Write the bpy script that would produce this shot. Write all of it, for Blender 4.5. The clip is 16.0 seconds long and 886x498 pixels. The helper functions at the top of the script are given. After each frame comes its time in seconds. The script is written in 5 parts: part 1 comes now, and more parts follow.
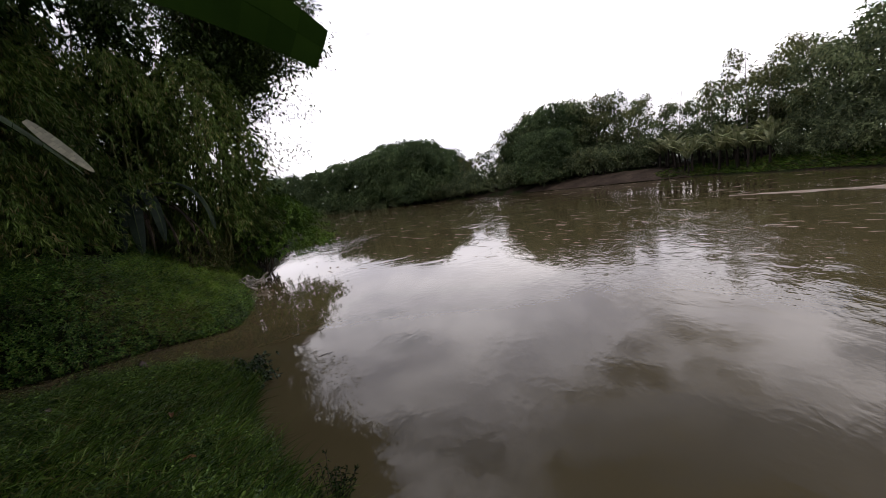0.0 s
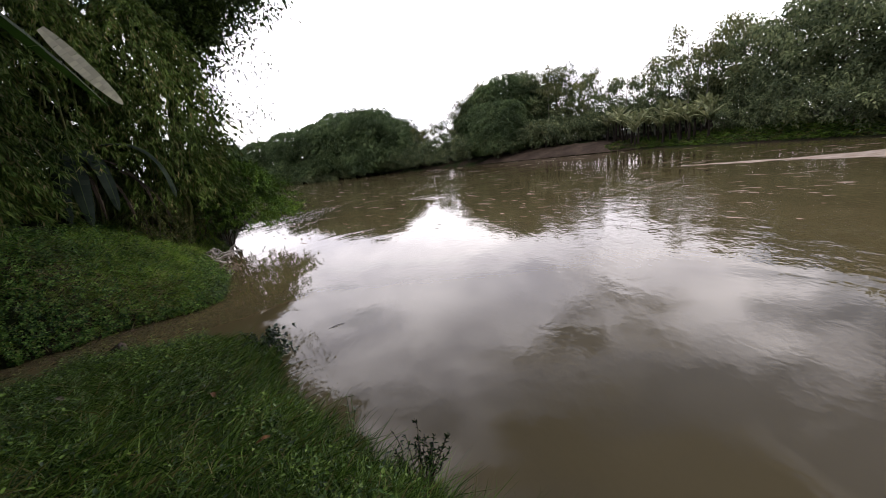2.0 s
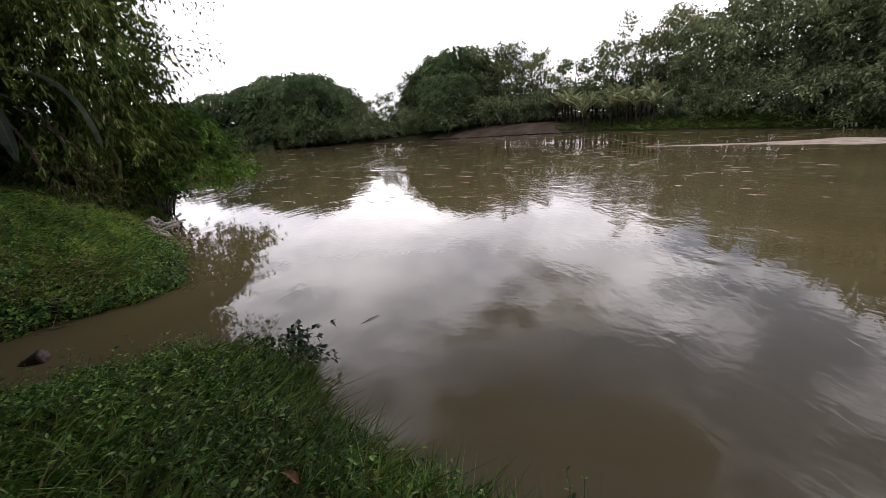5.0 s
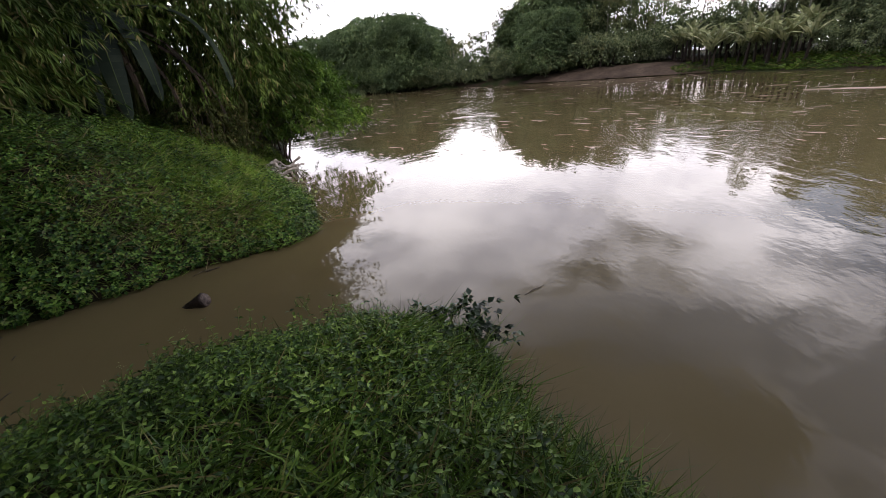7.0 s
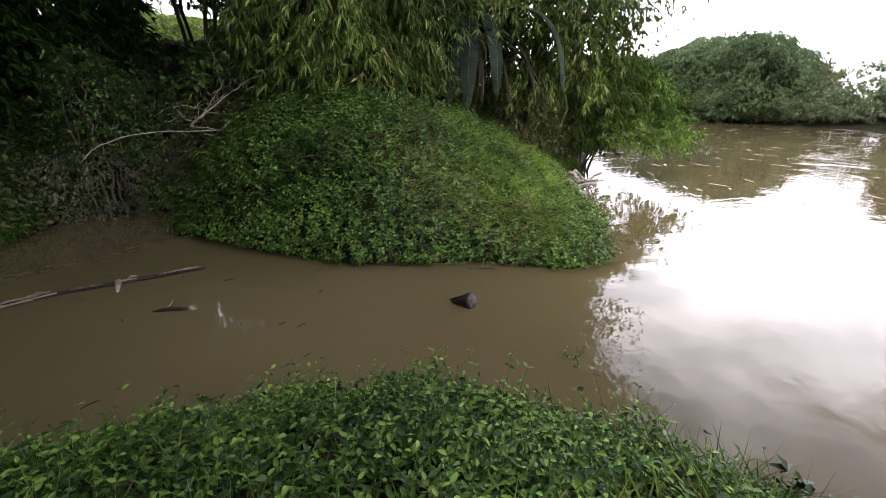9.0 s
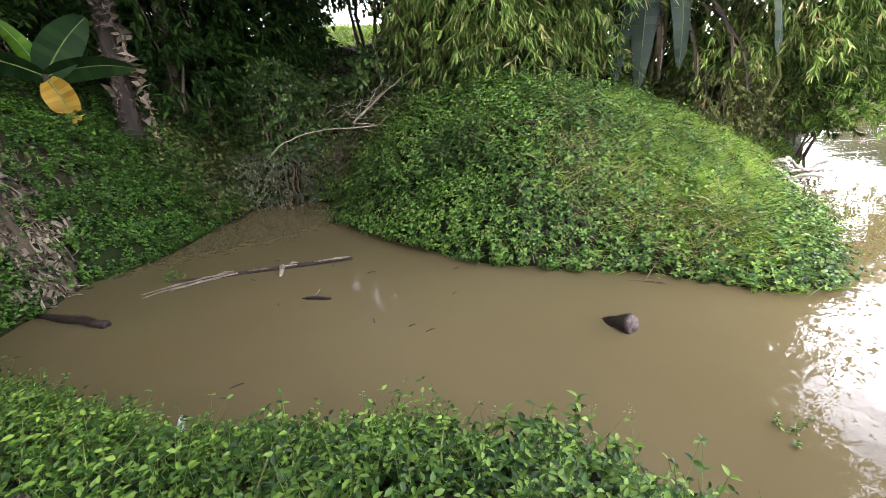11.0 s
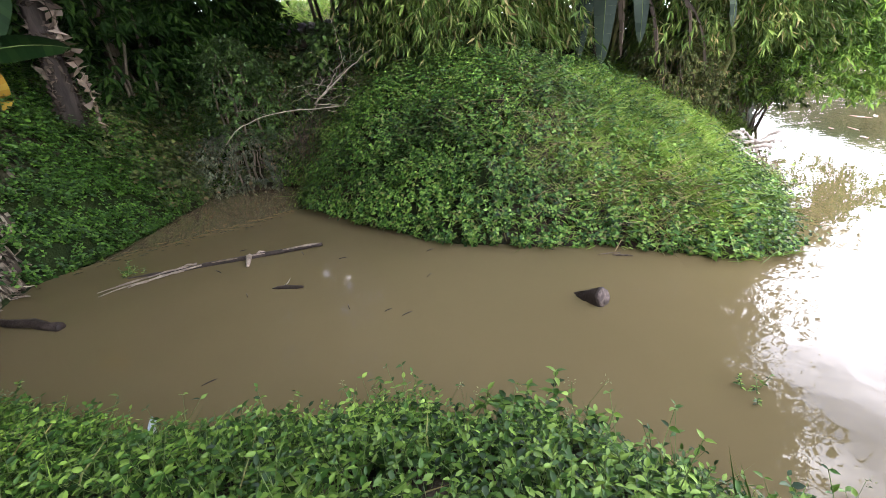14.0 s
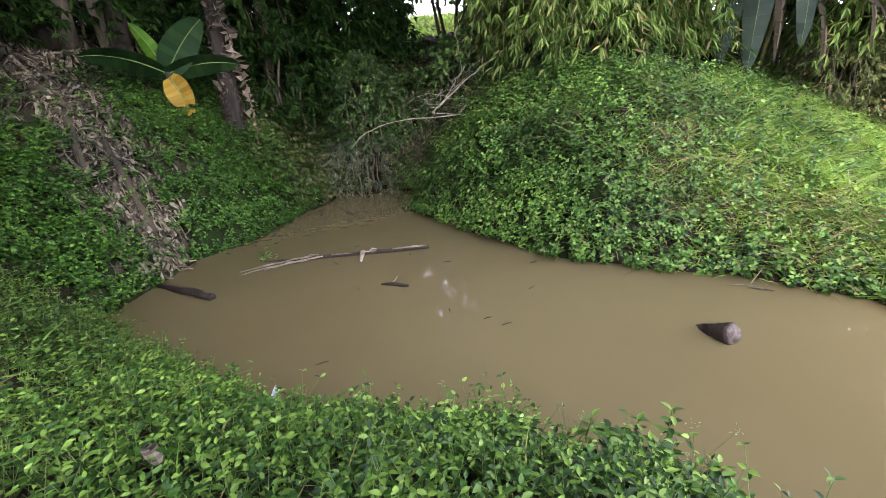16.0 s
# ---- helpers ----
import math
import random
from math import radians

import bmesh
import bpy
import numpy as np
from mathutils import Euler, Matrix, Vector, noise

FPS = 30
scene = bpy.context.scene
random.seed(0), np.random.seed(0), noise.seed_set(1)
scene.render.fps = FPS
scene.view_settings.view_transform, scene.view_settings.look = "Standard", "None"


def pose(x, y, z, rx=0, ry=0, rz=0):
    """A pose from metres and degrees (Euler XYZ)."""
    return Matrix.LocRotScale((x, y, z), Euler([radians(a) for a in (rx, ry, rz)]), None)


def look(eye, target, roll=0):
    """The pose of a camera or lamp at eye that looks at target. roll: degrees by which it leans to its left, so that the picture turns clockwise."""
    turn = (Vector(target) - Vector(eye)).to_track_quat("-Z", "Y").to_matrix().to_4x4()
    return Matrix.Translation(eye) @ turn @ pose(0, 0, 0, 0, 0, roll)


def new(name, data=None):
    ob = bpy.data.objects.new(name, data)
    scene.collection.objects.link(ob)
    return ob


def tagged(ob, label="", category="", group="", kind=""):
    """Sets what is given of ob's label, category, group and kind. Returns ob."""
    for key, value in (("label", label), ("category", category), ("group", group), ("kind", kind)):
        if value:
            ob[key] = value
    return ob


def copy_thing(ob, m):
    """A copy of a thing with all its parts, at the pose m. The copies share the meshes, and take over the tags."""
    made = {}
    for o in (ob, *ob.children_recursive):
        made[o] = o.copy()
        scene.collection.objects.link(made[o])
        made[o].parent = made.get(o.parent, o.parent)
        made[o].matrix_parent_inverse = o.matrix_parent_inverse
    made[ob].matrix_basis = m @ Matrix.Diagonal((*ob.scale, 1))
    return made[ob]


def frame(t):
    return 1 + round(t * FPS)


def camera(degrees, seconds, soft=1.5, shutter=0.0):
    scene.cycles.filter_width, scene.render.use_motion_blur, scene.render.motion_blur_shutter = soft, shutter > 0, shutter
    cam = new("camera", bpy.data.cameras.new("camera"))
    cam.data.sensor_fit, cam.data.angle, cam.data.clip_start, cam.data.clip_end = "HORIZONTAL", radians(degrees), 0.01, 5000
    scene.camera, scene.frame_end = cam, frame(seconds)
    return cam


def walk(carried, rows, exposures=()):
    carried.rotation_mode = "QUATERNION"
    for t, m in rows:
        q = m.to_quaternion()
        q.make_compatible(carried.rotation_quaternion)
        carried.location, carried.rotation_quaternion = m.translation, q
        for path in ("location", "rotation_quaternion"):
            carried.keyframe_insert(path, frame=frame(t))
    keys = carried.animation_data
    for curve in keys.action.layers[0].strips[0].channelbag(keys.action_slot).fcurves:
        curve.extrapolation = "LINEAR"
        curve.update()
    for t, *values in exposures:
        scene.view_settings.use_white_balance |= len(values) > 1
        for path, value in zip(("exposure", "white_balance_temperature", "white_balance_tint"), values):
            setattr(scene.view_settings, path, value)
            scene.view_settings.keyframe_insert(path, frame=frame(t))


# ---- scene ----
cam = camera(94.4, 16.0, soft=0.5)

PATH = [
    (0, (5.657, -3.483, 2.878), (5.268, -1.543, 2.59), -7.4),
    (0.5, (5.369, -3.411, 2.86), (4.727, -1.558, 2.468), -6.8),
    (1, (4.992, -3.448, 2.844), (4.533, -1.55, 2.411), -10.3),
    (1.5, (4.677, -3.414, 2.798), (4.336, -1.497, 2.341), -8.9),
    (2, (4.332, -3.338, 2.793), (4.173, -1.395, 2.348), -7.1),
    (2.5, (4.034, -3.298, 2.775), (3.923, -1.367, 2.267), -9.4),
    (3, (3.817, -3.136, 2.656), (3.807, -1.208, 2.123), -5.6),
    (3.2, (3.685, -3.009, 2.638), (3.74, -1.081, 2.108), -5.0),
    (5.3, (2.219, -1.45, 2.427), (2.387, 0.458, 1.849), -3.8),
    (5.5, (2.132, -1.389, 2.425), (2.456, 0.507, 1.877), -5.0),
    (5.6, (2.069, -1.402, 2.43), (2.319, 0.493, 1.841), -6.9),
    (6, (1.837, -1.246, 2.429), (2.048, 0.611, 1.717), -6.5),
    (6.5, (1.509, -1.035, 2.426), (1.422, 0.824, 1.694), -6.5),
    (7, (1.248, -0.753, 2.362), (0.988, 1.073, 1.589), -4.9),
    (7.5, (0.993, -0.533, 2.286), (0.533, 1.259, 1.525), 1.1),
    (7.8, (0.898, -0.352, 2.192), (0.186, 1.378, 1.485), 0.9),
    (8, (0.795, -0.285, 2.174), (0.055, 1.421, 1.438), 5.0),
    (8.5, (0.572, -0.075, 2.163), (-0.524, 1.459, 1.495), 3.1),
    (9, (0.353, 0.093, 2.161), (-0.971, 1.434, 1.49), 1.5),
    (9.5, (0.207, 0.249, 2.131), (-1.34, 1.317, 1.449), 6.2),
    (10, (0.078, 0.356, 2.113), (-1.538, 1.315, 1.428), 4.1),
    (10.2, (0.04, 0.392, 2.108), (-1.622, 1.278, 1.435), 1.3),
    (12.5, (-0.128, 0.578, 2.033), (-1.869, 1.247, 1.311), -4.0),
    (13, (-0.133, 0.462, 2.073), (-1.638, 1.481, 1.238), -2.4),
    (13.5, (-0.118, 0.505, 2.065), (-1.757, 1.335, 1.274), -2.6),
    (14, (-0.108, 0.493, 2.081), (-1.732, 1.345, 1.283), -3.7),
    (14.5, (-0.112, 0.51, 2.06), (-1.775, 1.26, 1.241), -3.0),
    (15, (-0.12, 0.478, 2.069), (-1.829, 1.137, 1.266), -3.6),
    (15.5, (-0.135, 0.438, 2.078), (-1.908, 0.942, 1.301), -2.6),
    (16, (-0.133, 0.421, 2.084), (-1.946, 0.844, 1.355), -4.1),
]
EXPOSURES = [(0.0, -1.95, 6500, 20), (0.5, -1.3, 6500, 20), (3.2, -1.33, 6500, 20), (6.0, -1.25, 6500, 20), (6.5, -1.1, 6500, 21), (7.5, -0.88, 6500, 21), (8.0, -0.62, 6500, 21), (9.0, 0.1, 6450, 21), (9.5, 0.88, 6450, 20), (10.0, 1.15, 6450, 20), (12.5, 1.75, 6180, 20), (13.0, 1.25, 6180, 20), (14.5, 1.38, 6180, 20), (16.0, 1.65, 6180, 21)]
walk(cam, [(t, look(eye, aim, roll)) for t, eye, aim, roll in PATH], EXPOSURES)

# ---------------------------------------------------------------- daylight: bright broken overcast
SUN_AZ, SUN_EL = 172.0, 60.0  # degrees to the right of +y, and up
world = bpy.data.worlds.new("sky")
scene.world = world
world.use_nodes = True
wt = world.node_tree
wt.nodes.clear()


def wnode(kind, **values):
    n = wt.nodes.new(kind)
    for key, value in values.items():
        n.inputs[key].default_value = value
    return n


sky = wt.nodes.new("ShaderNodeTexSky")
sky.sky_type, sky.sun_disc = "NISHITA", False
sky.sun_elevation, sky.sun_rotation = radians(SUN_EL), radians(SUN_AZ)
coords = wt.nodes.new("ShaderNodeTexCoord")
flat = wnode("ShaderNodeMapping", Scale=(1.0, 1.0, 2.6))
wt.links.new(coords.outputs["Generated"], flat.inputs["Vector"])
puffs = wnode("ShaderNodeTexNoise", Scale=2.3, Detail=7.0, Roughness=0.55, Distortion=0.0)
wt.links.new(flat.outputs["Vector"], puffs.inputs["Vector"])
cover = wt.nodes.new("ShaderNodeValToRGB")
cover.color_ramp.elements[0].position, cover.color_ramp.elements[0].color = 0.38, (0.12, 0.12, 0.12, 1)
cover.color_ramp.elements[1].position, cover.color_ramp.elements[1].color = 0.50, (1, 1, 1, 1)
# the cloud closes up towards the horizon
height = wt.nodes.new("ShaderNodeSeparateXYZ")
wt.links.new(coords.outputs["Generated"], height.inputs[0])
close_up = wt.nodes.new("ShaderNodeMath")
close_up.operation = "MULTIPLY_ADD"
close_up.inputs[1].default_value, close_up.inputs[2].default_value = -0.34, 0.16
wt.links.new(height.outputs["Z"], close_up.inputs[0])
closed = wt.nodes.new("ShaderNodeMath")
wt.links.new(puffs.outputs["Fac"], closed.inputs[0])
wt.links.new(close_up.outputs[0], closed.inputs[1])
wt.links.new(closed.outputs[0], cover.inputs["Fac"])
grey = wnode("ShaderNodeTexNoise", Scale=3.1, Detail=6.0, Roughness=0.6, Distortion=0.15)
wt.links.new(flat.outputs["Vector"], grey.inputs["Vector"])
cloud = wt.nodes.new("ShaderNodeValToRGB")
cloud.color_ramp.elements[0].position, cloud.color_ramp.elements[0].color = 0.34, (0.50, 0.51, 0.56, 1)
cloud.color_ramp.elements[1].position, cloud.color_ramp.elements[1].color = 0.62, (1.0, 1.0, 1.0, 1)
wt.links.new(grey.outputs["Fac"], cloud.inputs["Fac"])
thin = wnode("ShaderNodeVectorMath")
thin.operation = "SCALE"
thin.inputs["Scale"].default_value = 0.35
wt.links.new(sky.outputs["Color"], thin.inputs[0])
# the thin cloud over the river is brighter than the thick cloud overhead
towards = wnode("ShaderNodeVectorMath")
towards.operation = "DOT_PRODUCT"
towards.inputs[1].default_value = (0.20, 0.88, 0.43)
wt.links.new(coords.outputs["Generated"], towards.inputs[0])
veil = wnode("ShaderNodeMapRange")
veil.interpolation_type = "SMOOTHSTEP"
for key, value in (("From Min", -0.3), ("From Max", 0.9), ("To Min", 2.0), ("To Max", 8.5)):
    veil.inputs[key].default_value = value
wt.links.new(towards.outputs["Value"], veil.inputs["Value"])
thick = wnode("ShaderNodeVectorMath")
thick.operation = "SCALE"
wt.links.new(veil.outputs[0], thick.inputs["Scale"])
# one heavy grey cloud stands high over the river, and the water mirrors it
heavy_at = wnode("ShaderNodeVectorMath")
heavy_at.operation = "DOT_PRODUCT"
heavy_at.inputs[1].default_value = (0.27, 0.69, 0.67)
wt.links.new(coords.outputs["Generated"], heavy_at.inputs[0])
ragged = wt.nodes.new("ShaderNodeMath")
ragged.operation = "MULTIPLY_ADD"
ragged.inputs[1].default_value = 0.32
wt.links.new(puffs.outputs["Fac"], ragged.inputs[0])
wt.links.new(heavy_at.outputs["Value"], ragged.inputs[2])
heavy = wnode("ShaderNodeMapRange")
heavy.interpolation_type = "SMOOTHSTEP"
for key, value in (("From Min", 1.08), ("From Max", 1.15), ("To Min", 1.0), ("To Max", 0.1)):
    heavy.inputs[key].default_value = value
wt.links.new(ragged.outputs[0], heavy.inputs["Value"])
greyed = wnode("ShaderNodeVectorMath")
greyed.operation = "SCALE"
wt.links.new(heavy.outputs[0], greyed.inputs["Scale"])
wt.links.new(cloud.outputs["Color"], greyed.inputs[0])
wt.links.new(greyed.outputs["Vector"], thick.inputs[0])
blend = wt.nodes.new("ShaderNodeMix")
blend.data_type = "RGBA"
wt.links.new(cover.outputs["Color"], blend.inputs[0])
wt.links.new(thin.outputs["Vector"], blend.inputs[6])
wt.links.new(thick.outputs["Vector"], blend.inputs[7])
shine = wnode("ShaderNodeBackground", Strength=1.0)
wt.links.new(blend.outputs[2], shine.inputs["Color"])
wout = wt.nodes.new("ShaderNodeOutputWorld")
wt.links.new(shine.outputs["Background"], wout.inputs["Surface"])

sun = bpy.data.lights.new("sun", "SUN")
sun.energy, sun.angle, sun.color = 3.4, radians(12), (1.0, 0.96, 0.88)
saz = radians(SUN_AZ)
sun_at = Vector((math.sin(saz), math.cos(saz), math.tan(radians(SUN_EL)))) * 50
new("sun", sun).matrix_world = look(sun_at, (0, 0, 0))

# ---------------------------------------------------------------- materials


def material(name):
    m = bpy.data.materials.new(name)
    m.use_nodes = True
    nt = m.node_tree
    nt.nodes.clear()
    out = nt.nodes.new("ShaderNodeOutputMaterial")
    bsdf = nt.nodes.new("ShaderNodeBsdfPrincipled")
    nt.links.new(bsdf.outputs[0], out.inputs[0])
    return m, nt, bsdf, out


def ramp(nt, colours, fac):
    r = nt.nodes.new("ShaderNodeValToRGB")
    while len(r.color_ramp.elements) < len(colours):
        r.color_ramp.elements.new(0.5)
    for e, (at, c) in zip(r.color_ramp.elements, colours):
        e.position, e.color = at, (*c, 1)
    nt.links.new(fac, r.inputs["Fac"])
    return r.outputs["Color"]


def grain(nt, scale, detail=4.0, stretch=(1, 1, 1), where="Object"):
    tc = nt.nodes.new("ShaderNodeTexCoord")
    mp = nt.nodes.new("ShaderNodeMapping")
    mp.inputs["Scale"].default_value = stretch
    nt.links.new(tc.outputs[where], mp.inputs["Vector"])
    n = nt.nodes.new("ShaderNodeTexNoise")
    n.inputs["Scale"].default_value, n.inputs["Detail"].default_value = scale, detail
    nt.links.new(mp.outputs["Vector"], n.inputs["Vector"])
    return n.outputs["Fac"]


def multiply(nt, a, b, k=1.0):
    x = nt.nodes.new("ShaderNodeMix")
    x.data_type, x.blend_type = "RGBA", "MULTIPLY"
    x.inputs[0].default_value = k
    nt.links.new(a, x.inputs[6])
    nt.links.new(b, x.inputs[7])
    return x.outputs[2]


def relief(nt, bsdf, height, strength, distance=0.02):
    b = nt.nodes.new("ShaderNodeBump")
    b.inputs["Strength"].default_value, b.inputs["Distance"].default_value = strength, distance
    nt.links.new(height, b.inputs["Height"])
    nt.links.new(b.outputs["Normal"], bsdf.inputs["Normal"])


def leafy(name, dark, mid, light, rough=0.45, through_light=0.15, patch=0.8, dry=None, gloss=0.15):
    """Leaves: each one its own tint, patches of paler and darker growth, some light shining through."""
    m, nt, bsdf, out = material(name)
    geo = nt.nodes.new("ShaderNodeNewGeometry")
    stops = [(0.0, dark), (0.5, mid), (0.92, light)]
    if dry:
        stops = [(0.0, dark), (0.45, mid), (0.86, light), (0.93, dry)]
    tint = ramp(nt, stops, geo.outputs["Random Per Island"])
    patches = ramp(nt, [(0.30, (0.42, 0.45, 0.42)), (0.70, (1.5, 1.42, 1.15))], grain(nt, patch, 6.0))
    colour = multiply(nt, tint, patches)
    nt.links.new(colour, bsdf.inputs["Base Color"])
    bsdf.inputs["Roughness"].default_value = rough
    bsdf.inputs["Specular IOR Level"].default_value = gloss
    glow = nt.nodes.new("ShaderNodeBsdfTranslucent")
    nt.links.new(colour, glow.inputs["Color"])
    mix = nt.nodes.new("ShaderNodeMixShader")
    mix.inputs[0].default_value = through_light
    nt.links.new(bsdf.outputs[0], mix.inputs[1])
    nt.links.new(glow.outputs[0], mix.inputs[2])
    nt.links.new(mix.outputs[0], out.inputs[0])
    return m


def rough_stuff(name, dark, light, scale=6.0, rough=0.85, bump=0.5, stretch=(1, 1, 1), fine=40.0):
    m, nt, bsdf, _ = material(name)
    big, small = grain(nt, scale, 5.0, stretch), grain(nt, fine, 3.0, stretch)
    colour = multiply(nt, ramp(nt, [(0.3, dark), (0.7, light)], big), ramp(nt, [(0.25, (0.6, 0.6, 0.6)), (0.75, (1.15, 1.15, 1.15))], small))
    nt.links.new(colour, bsdf.inputs["Base Color"])
    bsdf.inputs["Roughness"].default_value = rough
    bsdf.inputs["Specular IOR Level"].default_value = 0.2
    relief(nt, bsdf, small, bump)
    return m


# Darker copy of the herb leaves: the left bank's shade put into the colour.
SHADED_HERB = leafy("shaded_herb_leaves", (0.006, 0.022, 0.003), (0.022, 0.066, 0.009), (0.075, 0.155, 0.024), gloss=0.2)
HERB = leafy("herb_leaves", (0.007, 0.022, 0.004), (0.036, 0.095, 0.013), (0.160, 0.265, 0.048), gloss=0.22)
DARK_HERB = leafy("dark_herb_leaves", (0.006, 0.018, 0.004), (0.016, 0.045, 0.010), (0.045, 0.095, 0.022), gloss=0.4)
CREEPER = leafy("creeper_leaves", (0.006, 0.022, 0.004), (0.038, 0.110, 0.018), (0.190, 0.330, 0.068), dry=(0.13, 0.15, 0.05), gloss=0.22)
GRASS = leafy("grass_blades", (0.014, 0.034, 0.005), (0.050, 0.105, 0.015), (0.130, 0.215, 0.040), dry=(0.16, 0.14, 0.06))
BRIGHT_GRASS = leafy("bright_grass_blades", (0.10, 0.19, 0.025), (0.18, 0.31, 0.05), (0.30, 0.42, 0.11), dry=(0.36, 0.33, 0.16))
LONG_GRASS = leafy("long_grass_blades", (0.03, 0.07, 0.012), (0.065, 0.135, 0.022), (0.15, 0.24, 0.045))
DRY_GRASS = leafy("dry_stalks", (0.09, 0.07, 0.04), (0.17, 0.135, 0.075), (0.28, 0.23, 0.14), rough=0.7)
BAMBOO_LEAF = leafy("bamboo_leaves", (0.040, 0.085, 0.016), (0.095, 0.165, 0.035), (0.190, 0.270, 0.075), dry=(0.27, 0.235, 0.12), patch=0.5)
# Leaf green taken near black: deep shade under the trees put into it.
SHADED_LEAF = leafy("tree_leaves", (0.008, 0.022, 0.006), (0.016, 0.040, 0.009), (0.030, 0.066, 0.013), patch=0.5, rough=0.6, gloss=0.06)
BUSH_LEAF = leafy("bush_leaves", (0.045, 0.105, 0.016), (0.080, 0.170, 0.028), (0.155, 0.260, 0.046), patch=0.7)
# Far leaves are paler and greyer than real ones: haze put into the colour.
HAZED_BAMBOO = leafy("far_bamboo_leaves_hazed", (0.055, 0.10, 0.058), (0.12, 0.19, 0.10), (0.22, 0.30, 0.16), patch=0.25, through_light=0.35)
HAZED_LEAF = leafy("far_tree_leaves", (0.075, 0.11, 0.065), (0.17, 0.225, 0.13), (0.30, 0.36, 0.22), patch=0.25, through_light=0.4)
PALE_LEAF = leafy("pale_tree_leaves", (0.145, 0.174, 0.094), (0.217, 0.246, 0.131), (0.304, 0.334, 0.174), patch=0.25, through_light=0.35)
DULL_LEAF = leafy("dull_tangle_leaves", (0.022, 0.034, 0.012), (0.048, 0.066, 0.022), (0.085, 0.105, 0.036), dry=(0.13, 0.10, 0.06))
SHRUB_LEAF = leafy("shrub_leaves", (0.018, 0.045, 0.010), (0.045, 0.100, 0.022), (0.10, 0.18, 0.045), gloss=0.4)
GREY_LEAF = leafy("grey_tangle_leaves", (0.030, 0.042, 0.024), (0.065, 0.085, 0.050), (0.125, 0.145, 0.095), dry=(0.15, 0.12, 0.08), gloss=0.4)
SCRUB_LEAF = leafy("olive_scrub_leaves", (0.030, 0.045, 0.014), (0.070, 0.095, 0.030), (0.15, 0.17, 0.06), dry=(0.20, 0.15, 0.09))
GREEN_BLADE = leafy("banana_leaf_green", (0.008, 0.024, 0.010), (0.012, 0.034, 0.012), (0.018, 0.045, 0.015), rough=0.4, through_light=0.2)
# Lighter copy of the tree leaves: light from the river put into the colour.
LIT_SIDE_LEAF = leafy("riverside_tree_leaves", (0.022, 0.045, 0.014), (0.048, 0.088, 0.024), (0.10, 0.155, 0.045), patch=0.5)
SHADE_BLADE = leafy("banana_leaf_shaded", (0.018, 0.042, 0.008), (0.023, 0.052, 0.009), (0.03, 0.065, 0.012), rough=0.6, through_light=0.4)
YOUNG_BLADE = leafy("banana_leaf_young", (0.04, 0.12, 0.012), (0.06, 0.15, 0.015), (0.08, 0.18, 0.02), rough=0.35, through_light=0.4)
YELLOW_BLADE = leafy("banana_leaf_yellow", (0.26, 0.15, 0.02), (0.34, 0.21, 0.03), (0.40, 0.27, 0.05), through_light=0.35)
PALE_BLADE = leafy("banana_leaf_greyed", (0.018, 0.030, 0.024), (0.026, 0.042, 0.033), (0.038, 0.056, 0.044), rough=0.6, through_light=0.2)
# The far bananas' green is paled too, for the haze over the river.
HAZED_BLADE = leafy("far_banana_leaves_hazed", (0.16, 0.20, 0.11), (0.25, 0.29, 0.17), (0.38, 0.41, 0.28), rough=0.4, through_light=0.3)
DRY_BLADE = leafy("dry_banana_leaf", (0.022, 0.017, 0.013), (0.075, 0.062, 0.051), (0.19, 0.165, 0.143), rough=0.8, through_light=0.1)
DRY_SHEATH = leafy("dry_leaf_sheath", (0.032, 0.025, 0.020), (0.06, 0.048, 0.040), (0.11, 0.09, 0.076), rough=0.85, through_light=0.1)
PINK_DRY = leafy("pinkish_dry_leaf", (0.17, 0.135, 0.115), (0.22, 0.178, 0.152), (0.28, 0.232, 0.205), rough=0.85, through_light=0.15)
WHITE_BLADE = leafy("bleached_leaf_edge", (0.5, 0.5, 0.45), (0.6, 0.6, 0.55), (0.68, 0.68, 0.62), rough=0.6, through_light=0.3)
BARK = rough_stuff("bark", (0.06, 0.05, 0.035), (0.17, 0.14, 0.10), 3.0, stretch=(1, 1, 0.25))
PALE_BARK = rough_stuff("pale_bark", (0.22, 0.20, 0.17), (0.42, 0.40, 0.36), 3.0, stretch=(1, 1, 0.3))
CULM = rough_stuff("bamboo_culm", (0.10, 0.13, 0.04), (0.24, 0.24, 0.09), 5.0, rough=0.45, bump=0.1)
STEM = rough_stuff("green_stem", (0.07, 0.13, 0.03), (0.16, 0.20, 0.06), 9.0, rough=0.5, bump=0.1)
BANANA_STEM = rough_stuff("banana_stem", (0.014, 0.011, 0.008), (0.045, 0.035, 0.027), 4.0, stretch=(1, 1, 0.2))
WET_WOOD = rough_stuff("wet_dark_wood", (0.016, 0.011, 0.008), (0.05, 0.037, 0.028), 8.0, rough=0.65)
GREY_WOOD = rough_stuff("weathered_wood", (0.11, 0.085, 0.06), (0.34, 0.28, 0.21), 7.0, rough=0.8, stretch=(1, 1, 1))
CUT_WOOD = rough_stuff("cut_wood", (0.035, 0.026, 0.02), (0.15, 0.115, 0.095), 22.0, rough=0.7)
RUST_LEAF = leafy("rust_brown_leaf", (0.10, 0.045, 0.02), (0.16, 0.075, 0.035), (0.22, 0.11, 0.055), rough=0.7)
DRY_STICK = rough_stuff("dead_stick", (0.05, 0.038, 0.028), (0.16, 0.125, 0.09), 12.0, rough=0.8)
